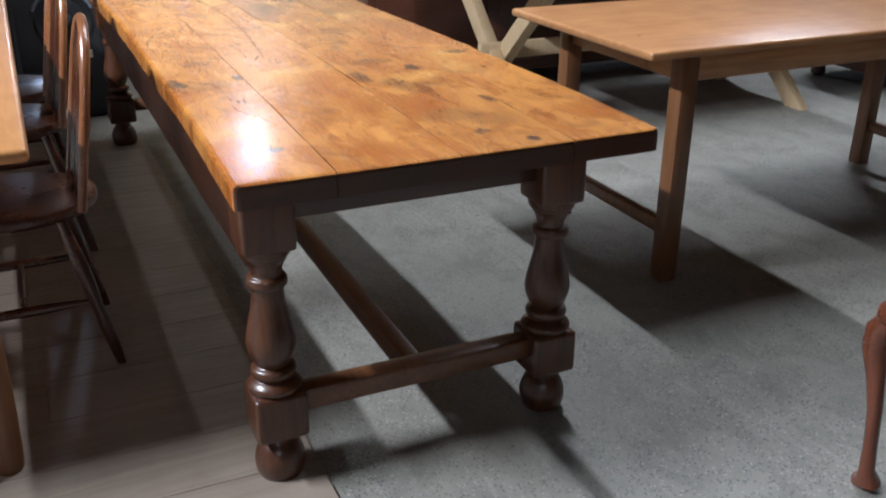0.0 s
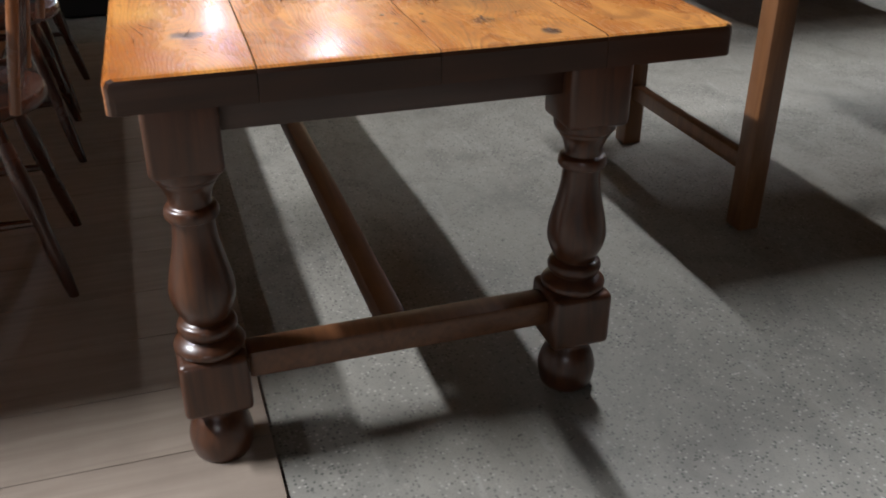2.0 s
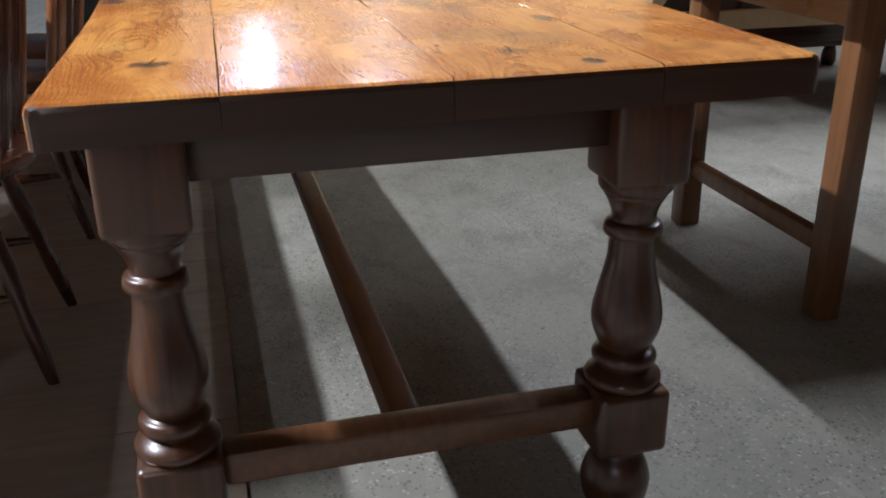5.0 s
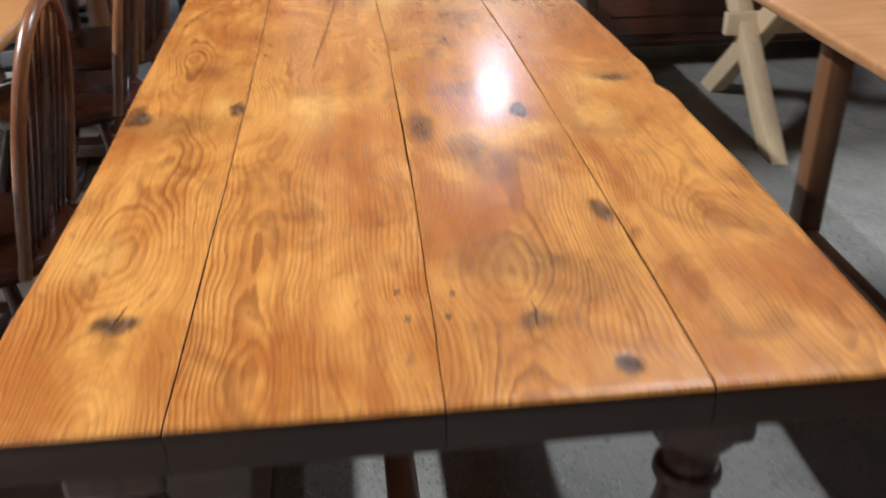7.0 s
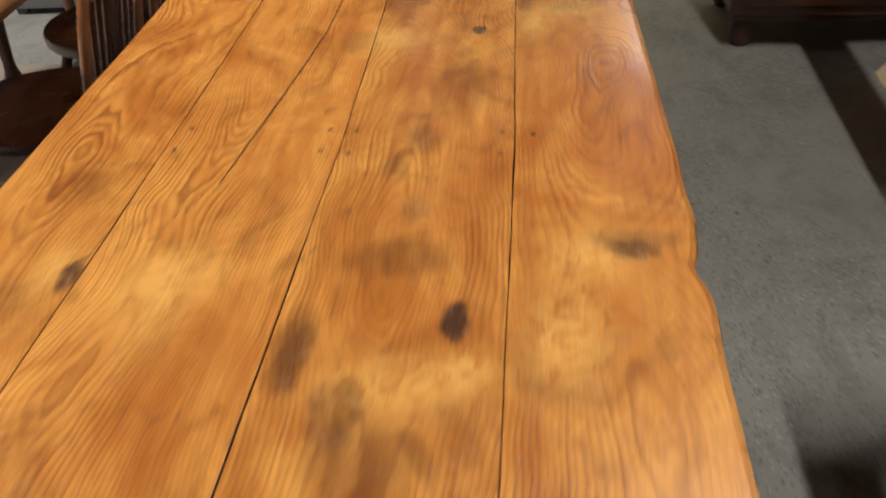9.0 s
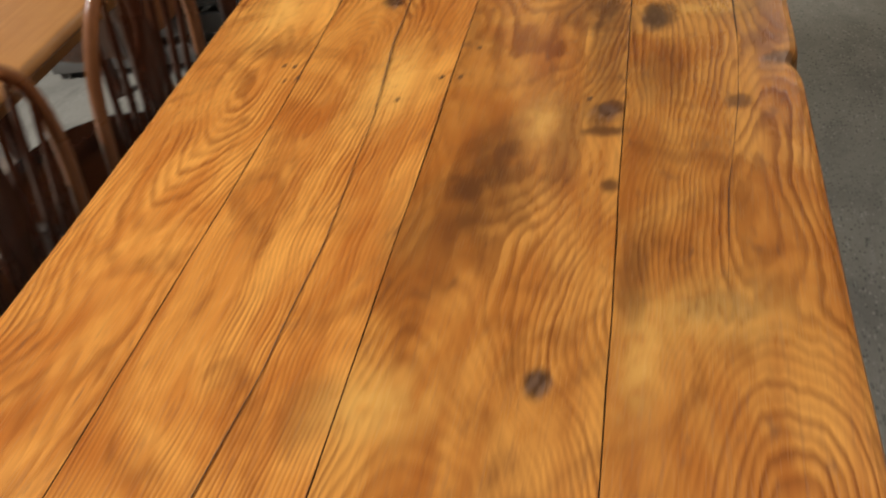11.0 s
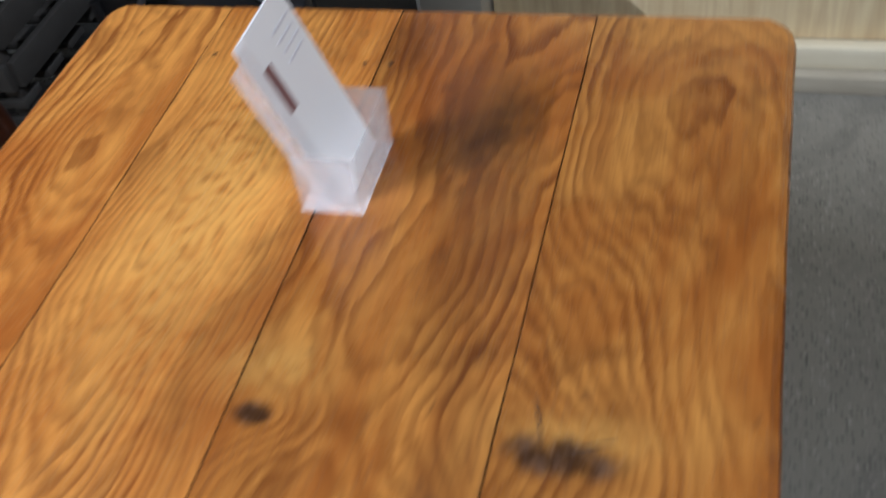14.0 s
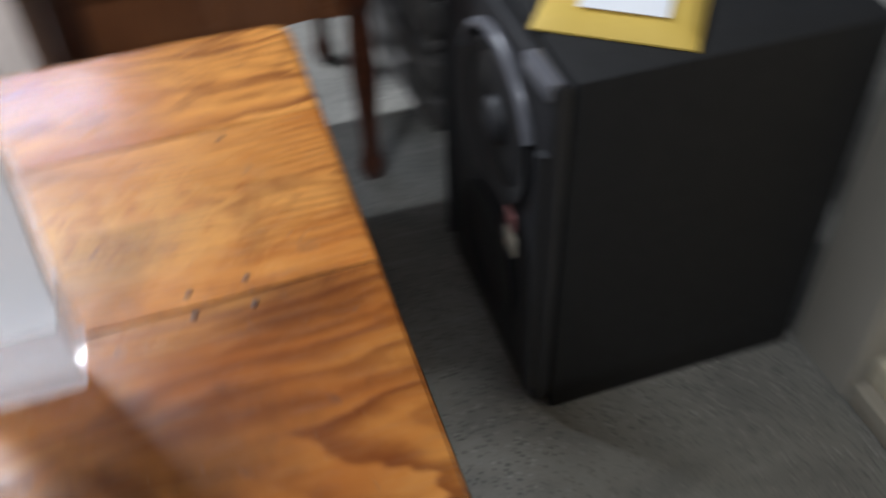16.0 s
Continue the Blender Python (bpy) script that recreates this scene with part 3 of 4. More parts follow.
def big_table():
    table = thing("refectory_table", "long old waxed wooden refectory table with turned legs", "table")
    lines = [left_edge, joint(0), joint(1), joint(2), right_edge]
    for i in range(4):
        end_grain_and_shade(part("board", board(lines[i], lines[i + 1], i == 0, i == 3, (0.0006, 0.0, 0.0004, 0.0)[i]), WOOD_BOARDS[i], table, "golden brown knotty waxed board", sharp=14))
    part("seam_fill", merge(*[sweep([(lines[i](y), y, TOP - 0.012) for y in np.linspace(0.02, LEN - 0.02, 60)], 0.004, 6) for i in (1, 2, 3)]), DARK_GAP, table)
    lx, rx, ny, fy = -0.348, 0.325, 0.197, 2.900
    for x in (lx, rx):
        for y in (ny, fy):
            big_table_leg(table, x, y)
    for y in (ny, fy):
        part("end_apron", box((lx + 0.05, y - 0.020, 0.612), (rx - 0.05, y + 0.020, TOP - TOP_THICK), 0.004), WOOD_RAIL, table)
        part("end_stretcher", box((lx + 0.055, y - 0.028, 0.160), (rx - 0.055, y + 0.028, 0.214), 0.010), WOOD_STRETCH, table)
    # the left apron's extra depth is added, unseen, to shade the floor inside
    for x, low in ((lx, 0.490), (rx, 0.600)):
        part("side_apron", box((x - 0.030, ny + 0.056, low), (x + 0.018, fy - 0.056, TOP - TOP_THICK), 0.004), WOOD_RAIL, table)
    part("long_stretcher", box((-0.043, ny + 0.026, 0.154), (0.009, fy - 0.026, 0.208), 0.012), WOOD_STRETCH, table)
    way = run((1.0, 1.25, 1.5, 1.7, 1.95, 2.15, 2.3, 2.44), (-0.128, -0.102, -0.077, -0.073, -0.085, -0.108, -0.115, -0.146))
    crack = [(way(y) + wander(y, 31.0, 0.005), y, TOP + 0.0002) for y in np.linspace(1.0, 2.44, 60)]
    part("long_crack", sweep(crack, [0.0006 + 0.0024 * max(0.0, noise.noise((p[1] * 3, 4, 1)) + 0.45) for p in crack], 6, flat=0.25), DARK_GAP, table, "dark drying crack in a board")
    way_2 = run((1.62, 1.79, 1.86, 1.96, 2.10, 2.30), (0.352, 0.358, 0.364, 0.372, 0.376, 0.372))
    crack = [(way_2(y) + wander(y, 47.0, 0.003), y, TOP + 0.0001) for y in np.linspace(1.62, 2.30, 40)]
    part("fine_crack", sweep(crack, [0.0004 + 0.0012 * max(0.0, noise.noise((p[1] * 7, 8, 1)) + 0.4) for p in crack], 6, flat=0.2), DARK_GAP, table, "thin dark crack in a board")
    spots = ((0.033, 1.145), (0.031, 1.081), (-0.009, 1.088), (-0.006, 1.148), (0.239, 1.145), (0.238, 1.085), (0.282, 1.14), (-0.209, 1.149), (-0.215, 1.087),
             (-0.246, 2.100), (-0.264, 2.104), (-0.249, 2.058), (-0.230, 2.065), (0.015, 2.047), (-0.062, 1.995), (0.028, 2.128), (0.195, 1.979), (-0.012, 2.05),
             (-0.238, 3.061), (-0.034, 3.054), (-0.002, 3.056), (-0.031, 3.004), (-0.005, 3.006), (-0.030, 0.205), (0.030, 0.195), (-0.022, 0.15), (0.020, 0.150))
    for x, y in spots:
        part("nail_hole", lathe(((0.0036, -0.004), (0.0036, 0.0006), (0.002, 0.0009)), 10, pose(x, y, TOP)), NAIL, table)
    ring = [(0.165 + 0.050 * math.cos(t), 2.395 + 0.050 * math.sin(t), TOP + 0.0001) for t in np.linspace(math.radians(200), math.radians(385), 24)]
    part("ring_stain", sweep(ring, [0.0006 + 0.0022 * math.sin(math.pi * i / 23) for i in range(24)], 6, flat=0.12), NAIL, table, "dark curved stain")
    for kx, ky, turn in ((-0.323, 0.185, 75), (0.109, 0.140, 85), (-0.250, 0.815, 60), (0.297, 2.585, 20), (0.262, 2.60, 110)):
        line = [(kx + s * math.cos(radians(turn)) + wander(s * 40, kx * 9, 0.003), ky + s * math.sin(radians(turn)), TOP + 0.0001) for s in np.linspace(-0.018, 0.030, 9)]
        part("knot_crack", sweep(line, [0.0004 + 0.0013 * math.sin(math.pi * i / 8) for i in range(9)], 6, flat=0.15), DARK_GAP, table)
    return table


big_table()


# ---------- the table at the chairs ----------
def honey_table():
    t = thing("dining_table", "honey pine dining table with rounded corners beside wheelback chairs", "table")
    x0, x1, y0, y1, z = -1.80, -0.750, 0.375, 2.77, 0.76
    part("tabletop", box((x0, y0, z - 0.030), (x1, y1, z), 0.012, 3), WOOD_PINE_Y, t)
    for x in (x0 + 0.13, x1 - 0.155):
        for y in (y0 + 0.07, y1 - 0.07):
            part("leg", lathe(rounded(((0.026, 0.0), (0.034, 0.05), (0.038, 0.30), (0.034, 0.55), (0.042, 0.60), (0.040, z - 0.03)), 3), 20, pose(x, y, 0)), WOOD_PINE_Z, t)
        part("side_apron", box((x - 0.012, y0 + 0.11, z - 0.13), (x + 0.012, y1 - 0.11, z - 0.03), 0.003), WOOD_PINE_Y, t)
    for y in (y0 + 0.07, y1 - 0.07):
        part("end_apron", box((x0 + 0.15, y - 0.012, z - 0.13), (x1 - 0.16, y + 0.012, z - 0.03), 0.003), WOOD_PINE_X, t)


def chair_at(m):
    """Hoop-back chair; its back is at +x, it faces -x."""
    c = thing("windsor_chair", "dark hoop-back wooden chair pushed under a pine table", "chair", m, "chairs along the pine table")
    out = []
    for i in range(28):
        a = 2 * math.pi * i / 28
        r = 0.205 * (1.0 + 0.06 * math.cos(2 * a))
        out.append((-0.02 + r * math.cos(a), r * 1.02 * math.sin(a)))
    part("seat", prism(out, 0.420, 0.455, "z", 0.010), WOOD_CHAIR, c)
    for sx, sy in ((1, 1), (1, -1), (-1, 1), (-1, -1)):
        top, foot = Vector((0.11 * sx - 0.02, 0.125 * sy, 0.425)), Vector((0.215 * sx - 0.03, 0.190 * sy, 0.0))
        pts = [top.lerp(foot, f / 10) for f in range(11)]
        part("leg", sweep(pts, [0.013, 0.014, 0.017, 0.020, 0.021, 0.019, 0.015, 0.017, 0.016, 0.014, 0.011], 12), WOOD_CHAIR, c)
    for sy in (1, -1):
        part("side_stretcher", sweep([(x, 0.162 * sy, 0.19) for x in np.linspace(-0.19, 0.135, 7)], [0.008, 0.010, 0.013, 0.014, 0.013, 0.010, 0.008], 10), WOOD_CHAIR, c)
    part("cross_stretcher", sweep([(-0.03, y, 0.19) for y in np.linspace(-0.155, 0.155, 7)], [0.008, 0.010, 0.013, 0.014, 0.013, 0.010, 0.008], 10), WOOD_CHAIR, c)

    def back(y, z):
        return (0.145 + 0.17 * (z - 0.455), y, z)
    hoop = []
    for i in range(33):
        a = math.pi * i / 32
        w = 0.170 + 0.028 * math.sin(a)
        hoop.append(back(w * math.cos(a), 0.445 + 0.450 * math.sin(a) ** 0.62))
    part("hoop", sweep(hoop, 0.0125, 12), WOOD_HOOP, c, "polished brown bent hoop")
    for k in (-3, -2, -1, 1, 2, 3):
        y0, y1 = 0.036 * k, 0.044 * k
        ztop = 0.445 + 0.450 * math.sin(math.acos(max(-1, min(1, y1 / 0.187)))) ** 0.62
        part("spindle", sweep([Vector(back(y0, 0.45)).lerp(Vector(back(y1, ztop)), f / 6) for f in range(7)], [0.0055, 0.0065, 0.007, 0.007, 0.0065, 0.006, 0.005], 8), WOOD_CHAIR, c)
    splat = [(-0.022, 0.45), (0.022, 0.45), (0.026, 0.55), (0.018, 0.60), (0.040, 0.68), (0.018, 0.76), (0.026, 0.82), (0.020, 0.888), (-0.020, 0.888), (-0.026, 0.82), (-0.018, 0.76), (-0.040, 0.68), (-0.018, 0.60), (-0.026, 0.55)]
    bm = prism(splat, -0.005, 0.005, "x", 0.002)
    for v in bm.verts:
        v.co.x += 0.145 + 0.17 * (v.co.z - 0.455)
    part("splat", bm, WOOD_CHAIR, c)
    return c


honey_table()
chair = chair_at(pose(-0.800, 1.02, 0, 0, 0, 0))
for cy, cx, turn in ((1.83, -0.80, 3), (2.31, -0.80, -4)):
    copy_thing(chair, pose(cx, cy, 0, 0, 0, turn))


# ---------- the pine table across ----------
def pine_table():
    t = thing("pine_table", "orange-brown pine farmhouse table with square legs", "table")
    x0, x1, y0, y1, z = 0.875, 2.80, 0.600, 1.430, 0.768
    part("tabletop", box((x0, y0, z - 0.026), (x1, y1, z), 0.009, 3), WOOD_PINE_X, t)
    lx, rx, ny, fy = 1.065, x1 - 0.19, 0.685, 1.325
    for x in (lx, rx):
        for y in (ny, fy):
            part("leg", box((x - 0.030, y - 0.030, 0.0), (x + 0.030, y + 0.030, z - 0.026), 0.004), WOOD_PINE_Z, t)
        part("end_stretcher", box((x - 0.016, ny + 0.03, 0.150), (x + 0.016, fy - 0.03, 0.195), 0.004), WOOD_PINE_Z, t)
        part("end_apron", box((x - 0.014, ny + 0.03, z - 0.115), (x + 0.014, fy - 0.03, z - 0.026), 0.003), WOOD_PINE_Y, t)
    for y in (ny, fy):
        part("side_apron", box((lx + 0.03, y - 0.014, z - 0.115), (rx - 0.03, y + 0.014, z - 0.026), 0.003), WOOD_PINE_X, t)


def trestle_table():
    t = thing("sawbuck_table", "raw pale pine cross-legged trestle table", "table")
    x0, x1, y0, y1, z = 1.20, 3.30, 2.02, 3.02, 0.76
    part("tabletop", box((x0, y0, z - 0.035), (x1, y1, z), 0.006), WOOD_PINE_X, t)
    mid = (y0 + y1) / 2
    for x in (1.41, 3.07):
        for s, off in ((1, -0.031), (-1, 0.031)):
            a = math.atan2(0.80, z - 0.035)
            half = 0.040 / math.cos(a)
            yb, yt = mid - 0.37 * s, mid + 0.41 * s
            out = [(yb - half, 0.0), (yb + half, 0.0), (yt + half, z - 0.035), (yt - half, z - 0.035)]
            part("cross_leg", prism(out, x + off - 0.030, x + off + 0.030, "x", 0.004), WOOD_RAW, t)
        part("cleat", box((x - 0.03, y0 + 0.05, z - 0.075), (x + 0.03, y1 - 0.05, z - 0.035), 0.004), WOOD_RAW, t)
    part("long_rail", box((1.30, mid - 0.018, 0.33), (3.08, mid + 0.018, 0.41), 0.004), WOOD_RAW, t)


def sideboard():
    s = thing("sideboard", "dark mahogany panelled sideboard on short feet", "cupboard")
    x0, x1, y0, y1, z0, z1 = 0.95, 2.95, 3.12, 3.62, 0.13, 0.95
    part("carcass", box((x0, y0, z0), (x1, y1, z1), 0.006), WOOD_MAHOGANY, s)
    part("plinth", box((x0 + 0.02, y0 + 0.03, 0.10), (x1 - 0.02, y1, z0), 0.004), WOOD_MAHOGANY, s)
    part("top", box((x0 - 0.02, y0 - 0.02, z1), (x1 + 0.02, y1, z1 + 0.03), 0.008), WOOD_MAHOGANY, s)
    for i in range(3):
        a = x0 + 0.04 + i * (x1 - x0 - 0.05) / 3
        b = a + (x1 - x0 - 0.05) / 3 - 0.03
        door = part("door", box((a, y0 - 0.018, z0 + 0.04), (b, y0, z1 - 0.04), 0.004), WOOD_MAHOGANY, s)
        part("panel", box((a + 0.07, y0 - 0.026, z0 + 0.12), (b - 0.07, y0 - 0.016, z1 - 0.12), 0.006), WOOD_MAHOGANY, door)
        part("knob", lathe(((0.006, 0), (0.006, 0.012), (0.014, 0.018), (0.012, 0.028)), 14, pose(b - 0.03, y0 - 0.018, 0.6, 90)), WOOD_HOOP, door)
    for x in (x0 + 0.06, x1 - 0.06):
        for y in (y0 + 0.07, y1 - 0.06):
            part("foot", lathe(((0.028, 0), (0.038, 0.02), (0.036, 0.06), (0.026, 0.10)), 18, pose(x, y, 0)), WOOD_MAHOGANY, s)


def cabinet_right():
    s = thing("cabinet", "dark wooden cabinet on bracket feet", "cabinet")
    x0, x1, y0, y1 = 3.68, 4.8, 2.24, 2.75
    part("carcass", box((x0, y0, 0.12), (x1, y1, 1.1), 0.008), WOOD_MAHOGANY, s)
    part("plinth", box((x0 - 0.015, y0 - 0.015, 0.10), (x1 + 0.015, y1, 0.16), 0.008), WOOD_MAHOGANY, s)
    for x in (x0 + 0.05, x1 - 0.05):
        for y in (y0 + 0.05, y1 - 0.05):
            part("foot", lathe(((0.030, 0), (0.045, 0.02), (0.040, 0.06), (0.050, 0.10)), 16, pose(x, y, 0)), WOOD_MAHOGANY, s)


def cabriole_chair():
    c = thing("cabriole_chair", "polished mahogany chair with curved cabriole legs", "chair", pose(1.030, -0.385, 0, 0, 0, -95))
    part("seat", box((-0.02, -0.26, 0.40), (0.48, 0.24, 0.46), 0.025, 3), WOOD_CABRIOLE, c)
    shape = ((0.030, 0.0, 0.0), (0.018, 0.006, 0.026), (0.010, 0.012, 0.05), (0.006, 0.020, 0.12), (0.0, 0.022, 0.20), (-0.012, 0.026, 0.28), (-0.024, 0.034, 0.34), (-0.022, 0.036, 0.385), (0.0, 0.030, 0.42))
    for sx, sy, px, py in ((1, 1, 0.02, -0.22), (1, -1, 0.02, 0.20), (-1, 1, 0.44, -0.22), (-1, -1, 0.44, 0.20)):
        pts = [(px - sx * (0.9 * (0.01 - q[0]) if i else 0.02), py - sy * 0.5 * (0.01 - q[0]), max(q[2], 0.004)) for i, q in enumerate(shape)]
        part("leg", sweep(pts, [0.022, 0.026, 0.017, 0.015, 0.016, 0.020, 0.027, 0.030, 0.028], 14), WOOD_CABRIOLE, c)


pine_table()
trestle_table()
sideboard()
cabinet_right()
cabriole_chair()


# ---------- the far end: partition, post, loudspeaker ----------
def partition():
    p = thing("partition", "bare plywood partition with a limewashed timber kickboard", "partition")
    tagged(p, kind="structure")
    xs = (-0.165, 1.055, 2.275)
    for a, b in zip(xs, xs[1:]):
        part("panel", box((a + 0.002, 4.050, 0.10), (b - 0.002, 4.068, 1.45), 0.002), PLYWOOD, p)
    part("sill", box((-0.165, 3.985, 0.0), (2.275, 4.048, 0.046), 0.004), SLAT_PALE, p, "dusty timber sill")
    part("kickboard", box((-0.165, 4.010, 0.047), (2.275, 4.048, 0.104), 0.006), KICK, p)
    part("cap", box((-0.165, 4.03, 1.452), (2.275, 4.09, 1.50), 0.004), KICK, p)


partition()
post = thing("steel_post", "grey painted square steel post beside the plywood", "post")
tagged(post, kind="structure")
part("shaft", box((-0.320, 3.978, 0.0), (-0.170, 4.140, ROOF_Z), 0.006), POST, post)


def loudspeaker():
    x0, x1, y0, y1, z1 = -0.760, -0.315, 3.465, 3.960, 0.673
    s = thing("loudspeaker", "large black floor loudspeaker with a round driver under a grey arc", "speaker")
    part("cabinet", box((x0, y0 + 0.03, 0.0), (x1, y1, z1), 0.008), BLACK_SIDE, s)
    cx, cz = -0.510, 0.492
    baffle = part("baffle", prism([(x0 + 0.004, 0.03), (x0 + 0.03, 0.006), (x1 - 0.03, 0.006), (x1 - 0.004, 0.03), (x1 - 0.004, z1 - 0.004), (x0 + 0.004, z1 - 0.004)], y0, y0 + 0.03, "y", 0.010), BLACK, s)
    turn = pose(cx, y0, cz, 90)
    part("driver_cone", lathe(((0.128, 0.001), (0.130, 0.010), (0.118, 0.008), (0.105, 0.003), (0.098, 0.005), (0.045, 0.0015)), 40, turn), CONE, baffle)
    part("dust_cap", lathe(rounded(((0.040, 0.002), (0.038, 0.010), (0.030, 0.017), (0.014, 0.021), (0.004, 0.022)), 3), 28, turn), BLACK, baffle, "dark domed dust cap")
    arc = [(cx + 0.147 * math.cos(a), y0 - 0.008, cz + 0.147 * math.sin(a)) for a in np.linspace(math.radians(22), math.radians(158), 36)]
    part("bezel", sweep(arc, 0.009, 10, flat=0.8), TRIM, baffle, "satin grey curved bezel")
    for sx in (x0 + 0.055, x1 - 0.055):
        part("corner_guard", box((sx - 0.045, y0 - 0.006, z1 - 0.030), (sx + 0.045, y0 + 0.02, z1 - 0.001), 0.006), TRIM, baffle)
    low = pose((x0 + x1) / 2, y0, 0.20, 90)
    part("lower_driver", lathe(((0.120, 0.001), (0.124, 0.010), (0.108, 0.008), (0.098, 0.003), (0.04, 0.002)), 36, low), CONE, baffle)
    for sx in (-1, 1):
        fin = [(0.205 * sx + (x0 + x1) / 2, y0 - 0.004, z) for z in np.linspace(0.06, 0.56, 10)]
        part("side_fin", sweep(fin, 0.010, 8), BLACK, baffle)
    part("rating_plate", box((-0.440, y0 - 0.014, 0.305), (-0.398, y0 - 0.008, 0.345), 0.002), SLAT_PALE, baffle, "small pale rating plate")
    part("badge", box((-0.440, y0 - 0.014, 0.352), (-0.405, y0 - 0.008, 0.385), 0.002), INK_RED, baffle)
    return z1


spk_top = loudspeaker()


def padded_envelope():
    e = thing("padded_envelope", "yellow padded envelope with a white label on a loudspeaker", "envelope", pose(-0.508, 3.658, spk_top, 0, 0, 55))
    bm = bmesh.new()
    nx, ny = 24, 18
    w, d = 0.22, 0.29

    def h(i, j):
        u, v = i / nx * 2 - 1, j / ny * 2 - 1
        k = max(0.0, (1 - u ** 6) * (1 - v ** 6))
        return 0.004 + 0.016 * k ** 0.6 + 0.004 * noise.noise((u * 3, v * 3, 1.0)) * k
    top = [[bm.verts.new((w * (i / nx - 0.5), d * (j / ny - 0.5), h(i, j))) for j in range(ny + 1)] for i in range(nx + 1)]
    low = [[bm.verts.new((w * (i / nx - 0.5), d * (j / ny - 0.5), 0.001)) for j in range(ny + 1)] for i in range(nx + 1)]
    for i in range(nx):
        for j in range(ny):
            bm.faces.new((top[i][j], top[i + 1][j], top[i + 1][j + 1], top[i][j + 1]))
            bm.faces.new((low[i][j], low[i][j + 1], low[i + 1][j + 1], low[i + 1][j]))
    rim = [(i, 0) for i in range(nx)] + [(nx, j) for j in range(ny)] + [(i, ny) for i in range(nx, 0, -1)] + [(0, j) for j in range(ny, 0, -1)]
    for a, b in zip(rim, rim[1:] + rim[:1]):
        bm.faces.new((low[a[0]][a[1]], low[b[0]][b[1]], top[b[0]][b[1]], top[a[0]][a[1]]))
    part("pouch", bm, ENVELOPE, e)
    part("label", box((-0.055, -0.108, 0.0225), (0.065, -0.042, 0.0235), 0.0), PAPER, e, "white address label")


padded_envelope()


def slatted_crate(m):
    c = thing("slatted_crate", "grey weathered slatted wooden crate", "crate", m, "stacked crates")
    for i in range(6):
        y = -0.28 + i * 0.112
        part("slat", box((-0.36, y - 0.036, 0.225), (0.36, y + 0.036, 0.245), 0.003), SLAT, c)
    for k in range(2):
        z = 0.03 + 0.10 * k
        for sy in (-0.31, 0.31):
            part("side_slat", box((-0.36, sy - 0.01, z), (0.36, sy + 0.01, z + 0.065), 0.003), SLAT, c)
        for sx in (-0.365, 0.365):
            part("end_slat", box((sx - 0.01, -0.30, z), (sx + 0.01, 0.30, z + 0.065), 0.003), SLAT, c)
    for sx in (-0.33, 0.33):
        for sy in (-0.285, 0.285):
            part("corner_post", box((sx - 0.022, sy - 0.014, 0.0), (sx + 0.022, sy + 0.014, 0.224), 0.003), SLAT, c)
    return c


crate = slatted_crate(pose(-1.50, 3.82, 0, 0, 0, 4))
copy_thing(crate, pose(-1.49, 3.83, 0.246, 0, 0, 2))
copy_thing(crate, pose(-1.51, 3.82, 0.492, 0, 0, 6))


def cabinet_on_stand():
    s = thing("cabinet_on_stand", "dark mahogany cabinet on a scalloped stand, its upper case unseen", "cabinet")
    x0, x1, y0, y1, z = -1.58, -0.985, 2.80, 3.42, 0.60
    # upper case is unseen, added at a height that blocks the left lamp
    part("case", box((x0 + 0.02, y0 + 0.02, z), (x1 - 0.02, y1 - 0.02, 1.01), 0.008), WOOD_MAHOGANY, s)
    part("moulding", box((x0, y0, z - 0.03), (x1, y1, z), 0.008), WOOD_MAHOGANY, s)
    part("cornice", box((x0, y0, 1.01), (x1, y1, 1.05), 0.012), WOOD_MAHOGANY, s)
    for k in range(3):
        drawer = part("drawer", box((x0 + 0.05, y0 + 0.004, z + 0.02 + 0.130 * k), (x1 - 0.05, y0 + 0.020, z + 0.140 + 0.130 * k), 0.005), WOOD_MAHOGANY, s)
        for kx in (x0 + 0.16, x1 - 0.16):
            part("knob", lathe(((0.006, 0), (0.006, 0.010), (0.015, 0.016), (0.012, 0.026)), 14, pose(kx, y0 + 0.004, z + 0.080 + 0.130 * k, 90)), WOOD_HOOP, drawer)
    for x in (x0 + 0.05, x1 - 0.05):
        for y in (y0 + 0.05, y1 - 0.05):
            part("leg", lathe(rounded(((0.022, 0.0), (0.030, 0.03), (0.020, 0.09), (0.030, 0.28), (0.024, 0.40), (0.032, 0.44), (0.032, z - 0.03)), 3), 18, pose(x, y, 0)), WOOD_MAHOGANY, s)
    wave = [(y0 + 0.06 + (y1 - y0 - 0.12) * i / 24, 0.40 + 0.010 * abs(math.sin(math.pi * i / 8))) for i in range(25)]
    part("side_apron", prism([(y0 + 0.06, z - 0.03)] + wave + [(y1 - 0.06, z - 0.03)], x1 - 0.06, x1 - 0.045, "x", 0.0), WOOD_HOOP, s, "orange-brown scalloped apron")
    wave = [(x0 + 0.06 + (x1 - x0 - 0.12) * i / 24, 0.40 + 0.010 * abs(math.sin(math.pi * i / 8))) for i in range(25)]
    part("front_apron", prism([(x0 + 0.06, z - 0.03)] + wave + [(x1 - 0.06, z - 0.03)], y0 + 0.04, y0 + 0.055, "y", 0.0), WOOD_HOOP, s, "orange-brown scalloped apron")


cabinet_on_stand()


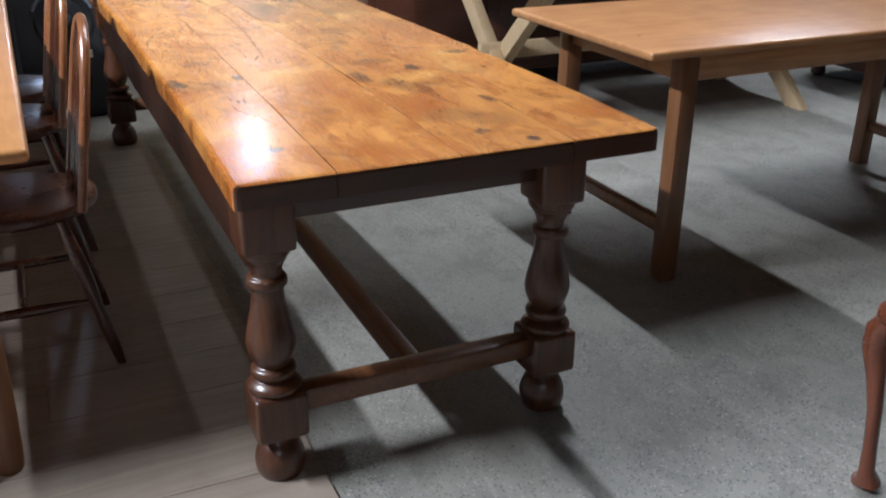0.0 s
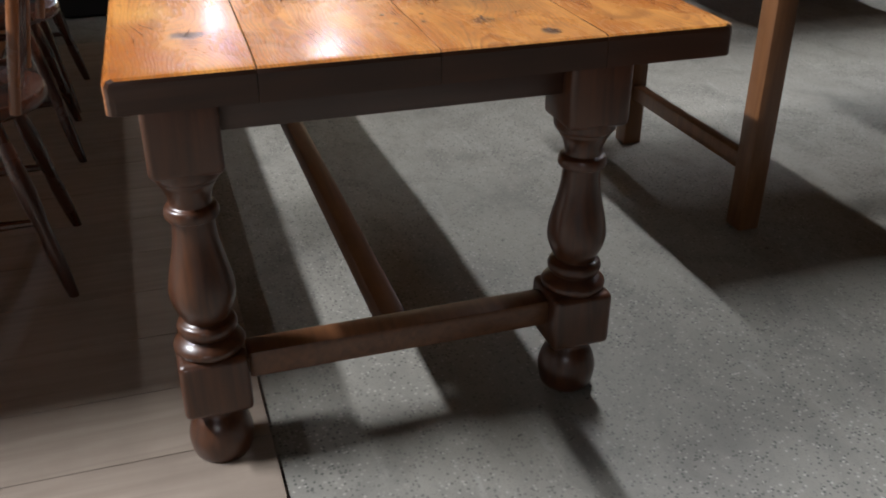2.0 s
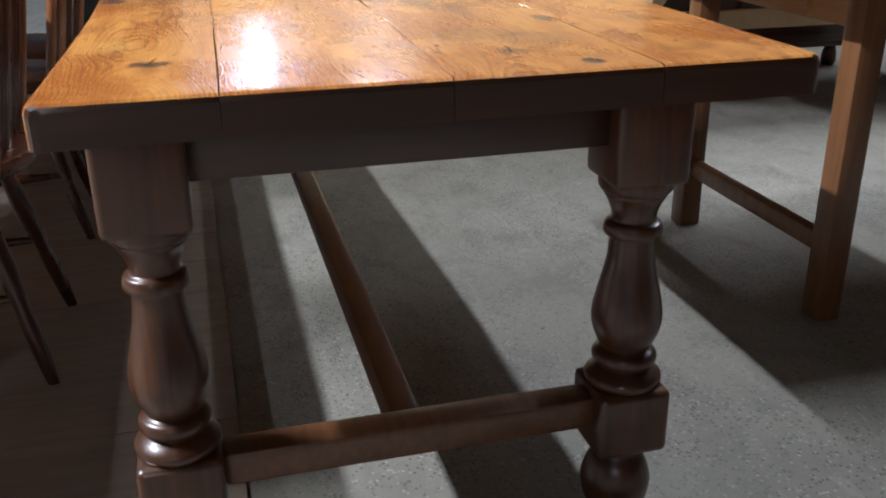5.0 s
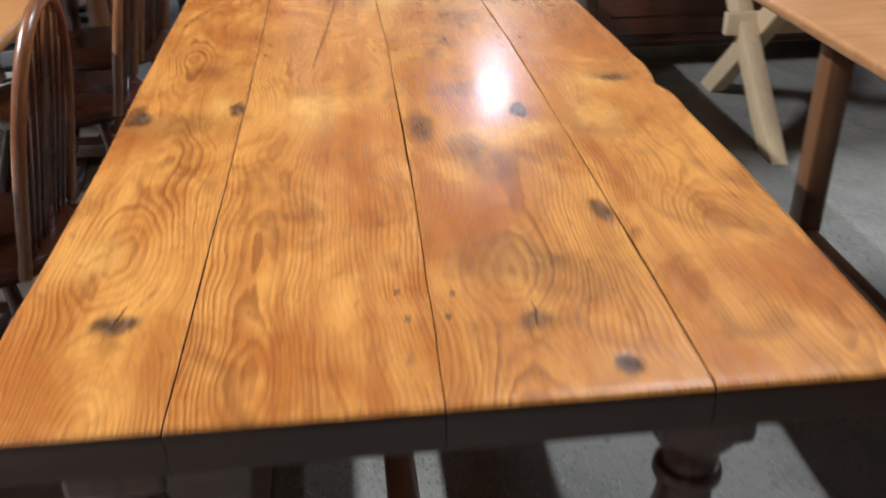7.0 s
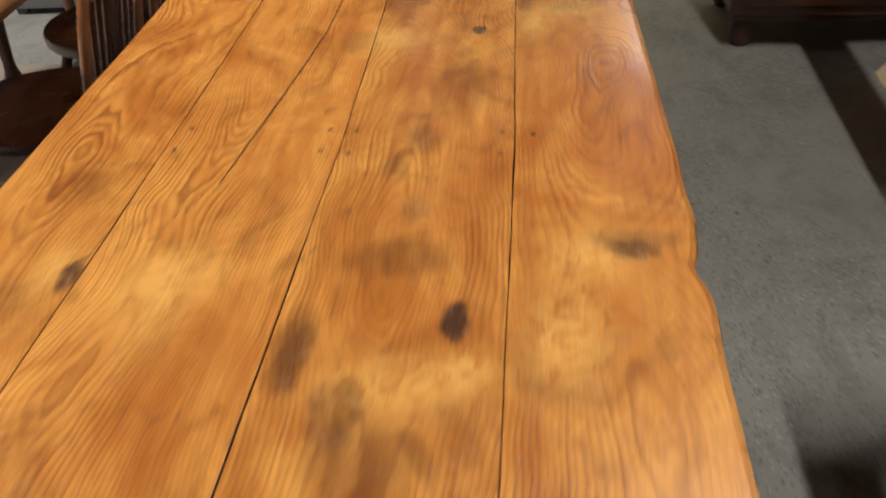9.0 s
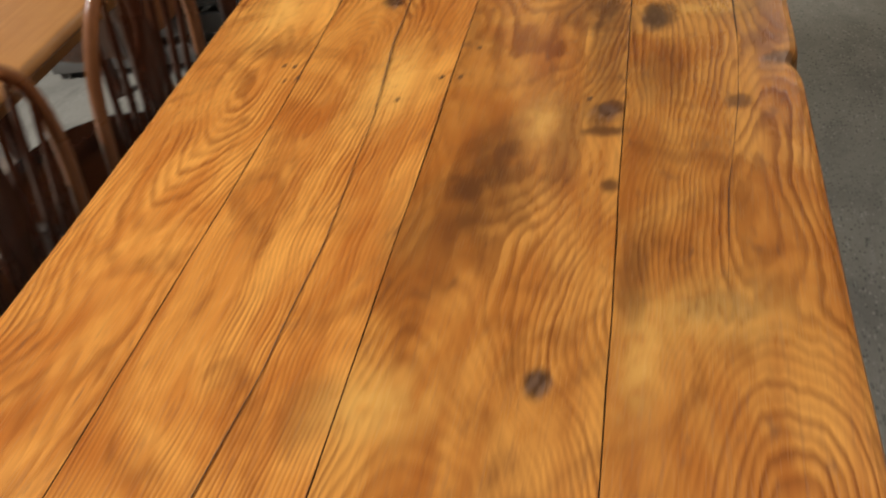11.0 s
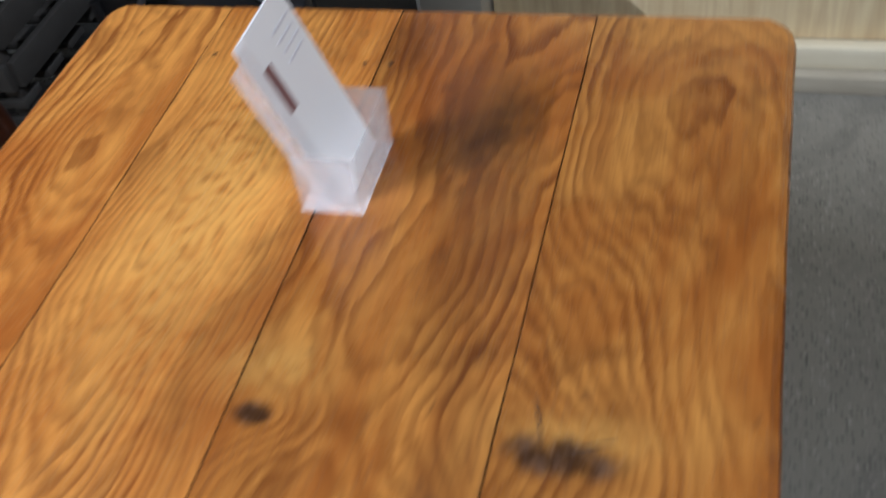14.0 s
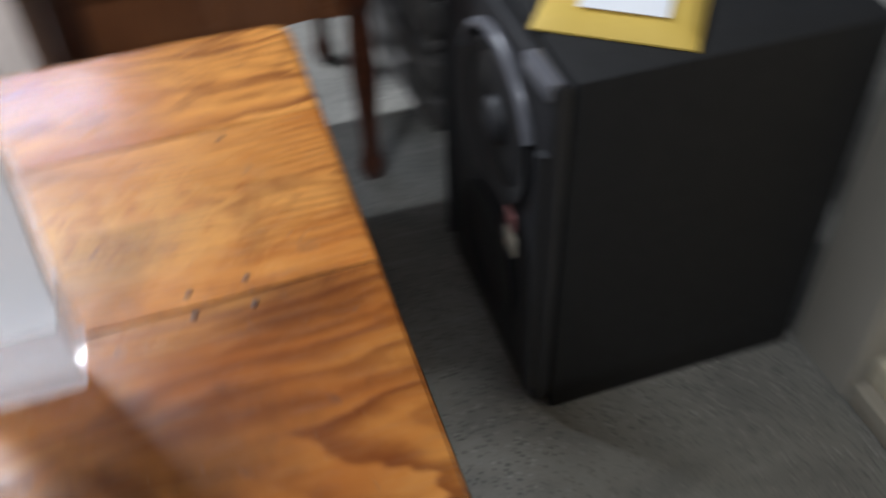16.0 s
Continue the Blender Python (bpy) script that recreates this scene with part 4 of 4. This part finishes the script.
# ---------- leaflet holder ----------
def leaflet_holder():
    h = thing("leaflet_holder", "clear acrylic leaflet holder filled with white leaflets on the waxed table", "holder", pose(0.044, 2.864, TOP + 0.0015, 0, 0, 1))
    w, t = 0.055, 0.0022
    lean = 0.30

    def panel(x0, z0, x1, z1):
        n = Vector((z1 - z0, 0, -(x1 - x0))).normalized() * t
        return prism([(x0, z0), (x1, z1), (x1 + n.x, z1 + n.z), (x0 + n.x, z0 + n.z)], -w, w, "y", 0.0005)
    part("base", box((-0.068, -w, 0.0), (0.0, w, t), 0.0006), ACRYLIC, h)
    part("front_panel", panel(-0.003, 0.0, 0.004, 0.075), ACRYLIC, h)
    part("back_panel", panel(-0.040, 0.003, -0.040 - lean * 0.17, 0.168), ACRYLIC, h)
    for sy in (-w, w - t):
        part("side_panel", prism([(-0.066, 0.002), (-0.004, 0.002), (0.002, 0.074), (-0.062, 0.074)], sy, sy + t, "y", 0.0005), ACRYLIC, h)
    for pane in h.children:
        pane.visible_shadow = False
    for k in range(4):
        x = -0.030 + 0.004 * k
        dz = 0.186 + 0.003 * k
        leaf = thing("leaflet", "white printed leaflet standing in an acrylic holder", "leaflet", h.matrix_world.copy(), "leaflets in the holder")
        out = [(x, 0.004), (x - lean * dz, 0.004 + dz), (x - lean * dz + 0.0012, 0.0045 + dz), (x + 0.0012, 0.0045)]
        part("sheet", prism(out, -0.0445 + 0.001 * k, 0.0485, "y", 0.0), PAPER, leaf)
        if k == 3:
            def ink(u0, u1, v0, v1, mat):
                q = [(x + 0.0016 - lean * v0, 0.0045 + v0), (x + 0.0016 - lean * v1, 0.0045 + v1), (x + 0.0020 - lean * v1, 0.0047 + v1), (x + 0.0020 - lean * v0, 0.0047 + v0)]
                part("print", prism(q, u0, u1, "y", 0.0), mat, leaf)
            ink(-0.0405, -0.027, 0.112, 0.160, INK_RED)
            for r in range(4):
                ink(0.000, 0.040 - 0.006 * (r % 2), 0.170 - 0.010 * r, 0.1725 - 0.010 * r, INK_GREY)


leaflet_holder()


# ---------- boarded floor beside the table ----------
def laminate_floor():
    f = thing("laminate_floor", "grey-brown laminate boards laid on the concrete", "floor")
    tagged(f, kind="structure")
    meshes = {}
    random.seed(4)
    for i in range(27):
        y = -2.4 + i * 0.20
        x = -0.262
        first = 0.55 + 0.62 * ((i * 7) % 5) / 5
        while x > -2.6:
            length = first if x > -0.27 else 1.20
            key = round(length, 3)
            if key not in meshes:
                bm = box((-length + 0.001, 0.0008, 0.0005), (0.0, 0.1992, 0.008), 0.0008, 1)
                mesh = bpy.data.meshes.new("plank")
                bm.to_mesh(mesh)
                bm.free()
                mesh.materials.append(LAMINATE)
                meshes[key] = mesh
            ob = new("plank", meshes[key])
            ob.location = (x, y, 0)
            ob.parent = f
            x -= length


laminate_floor()
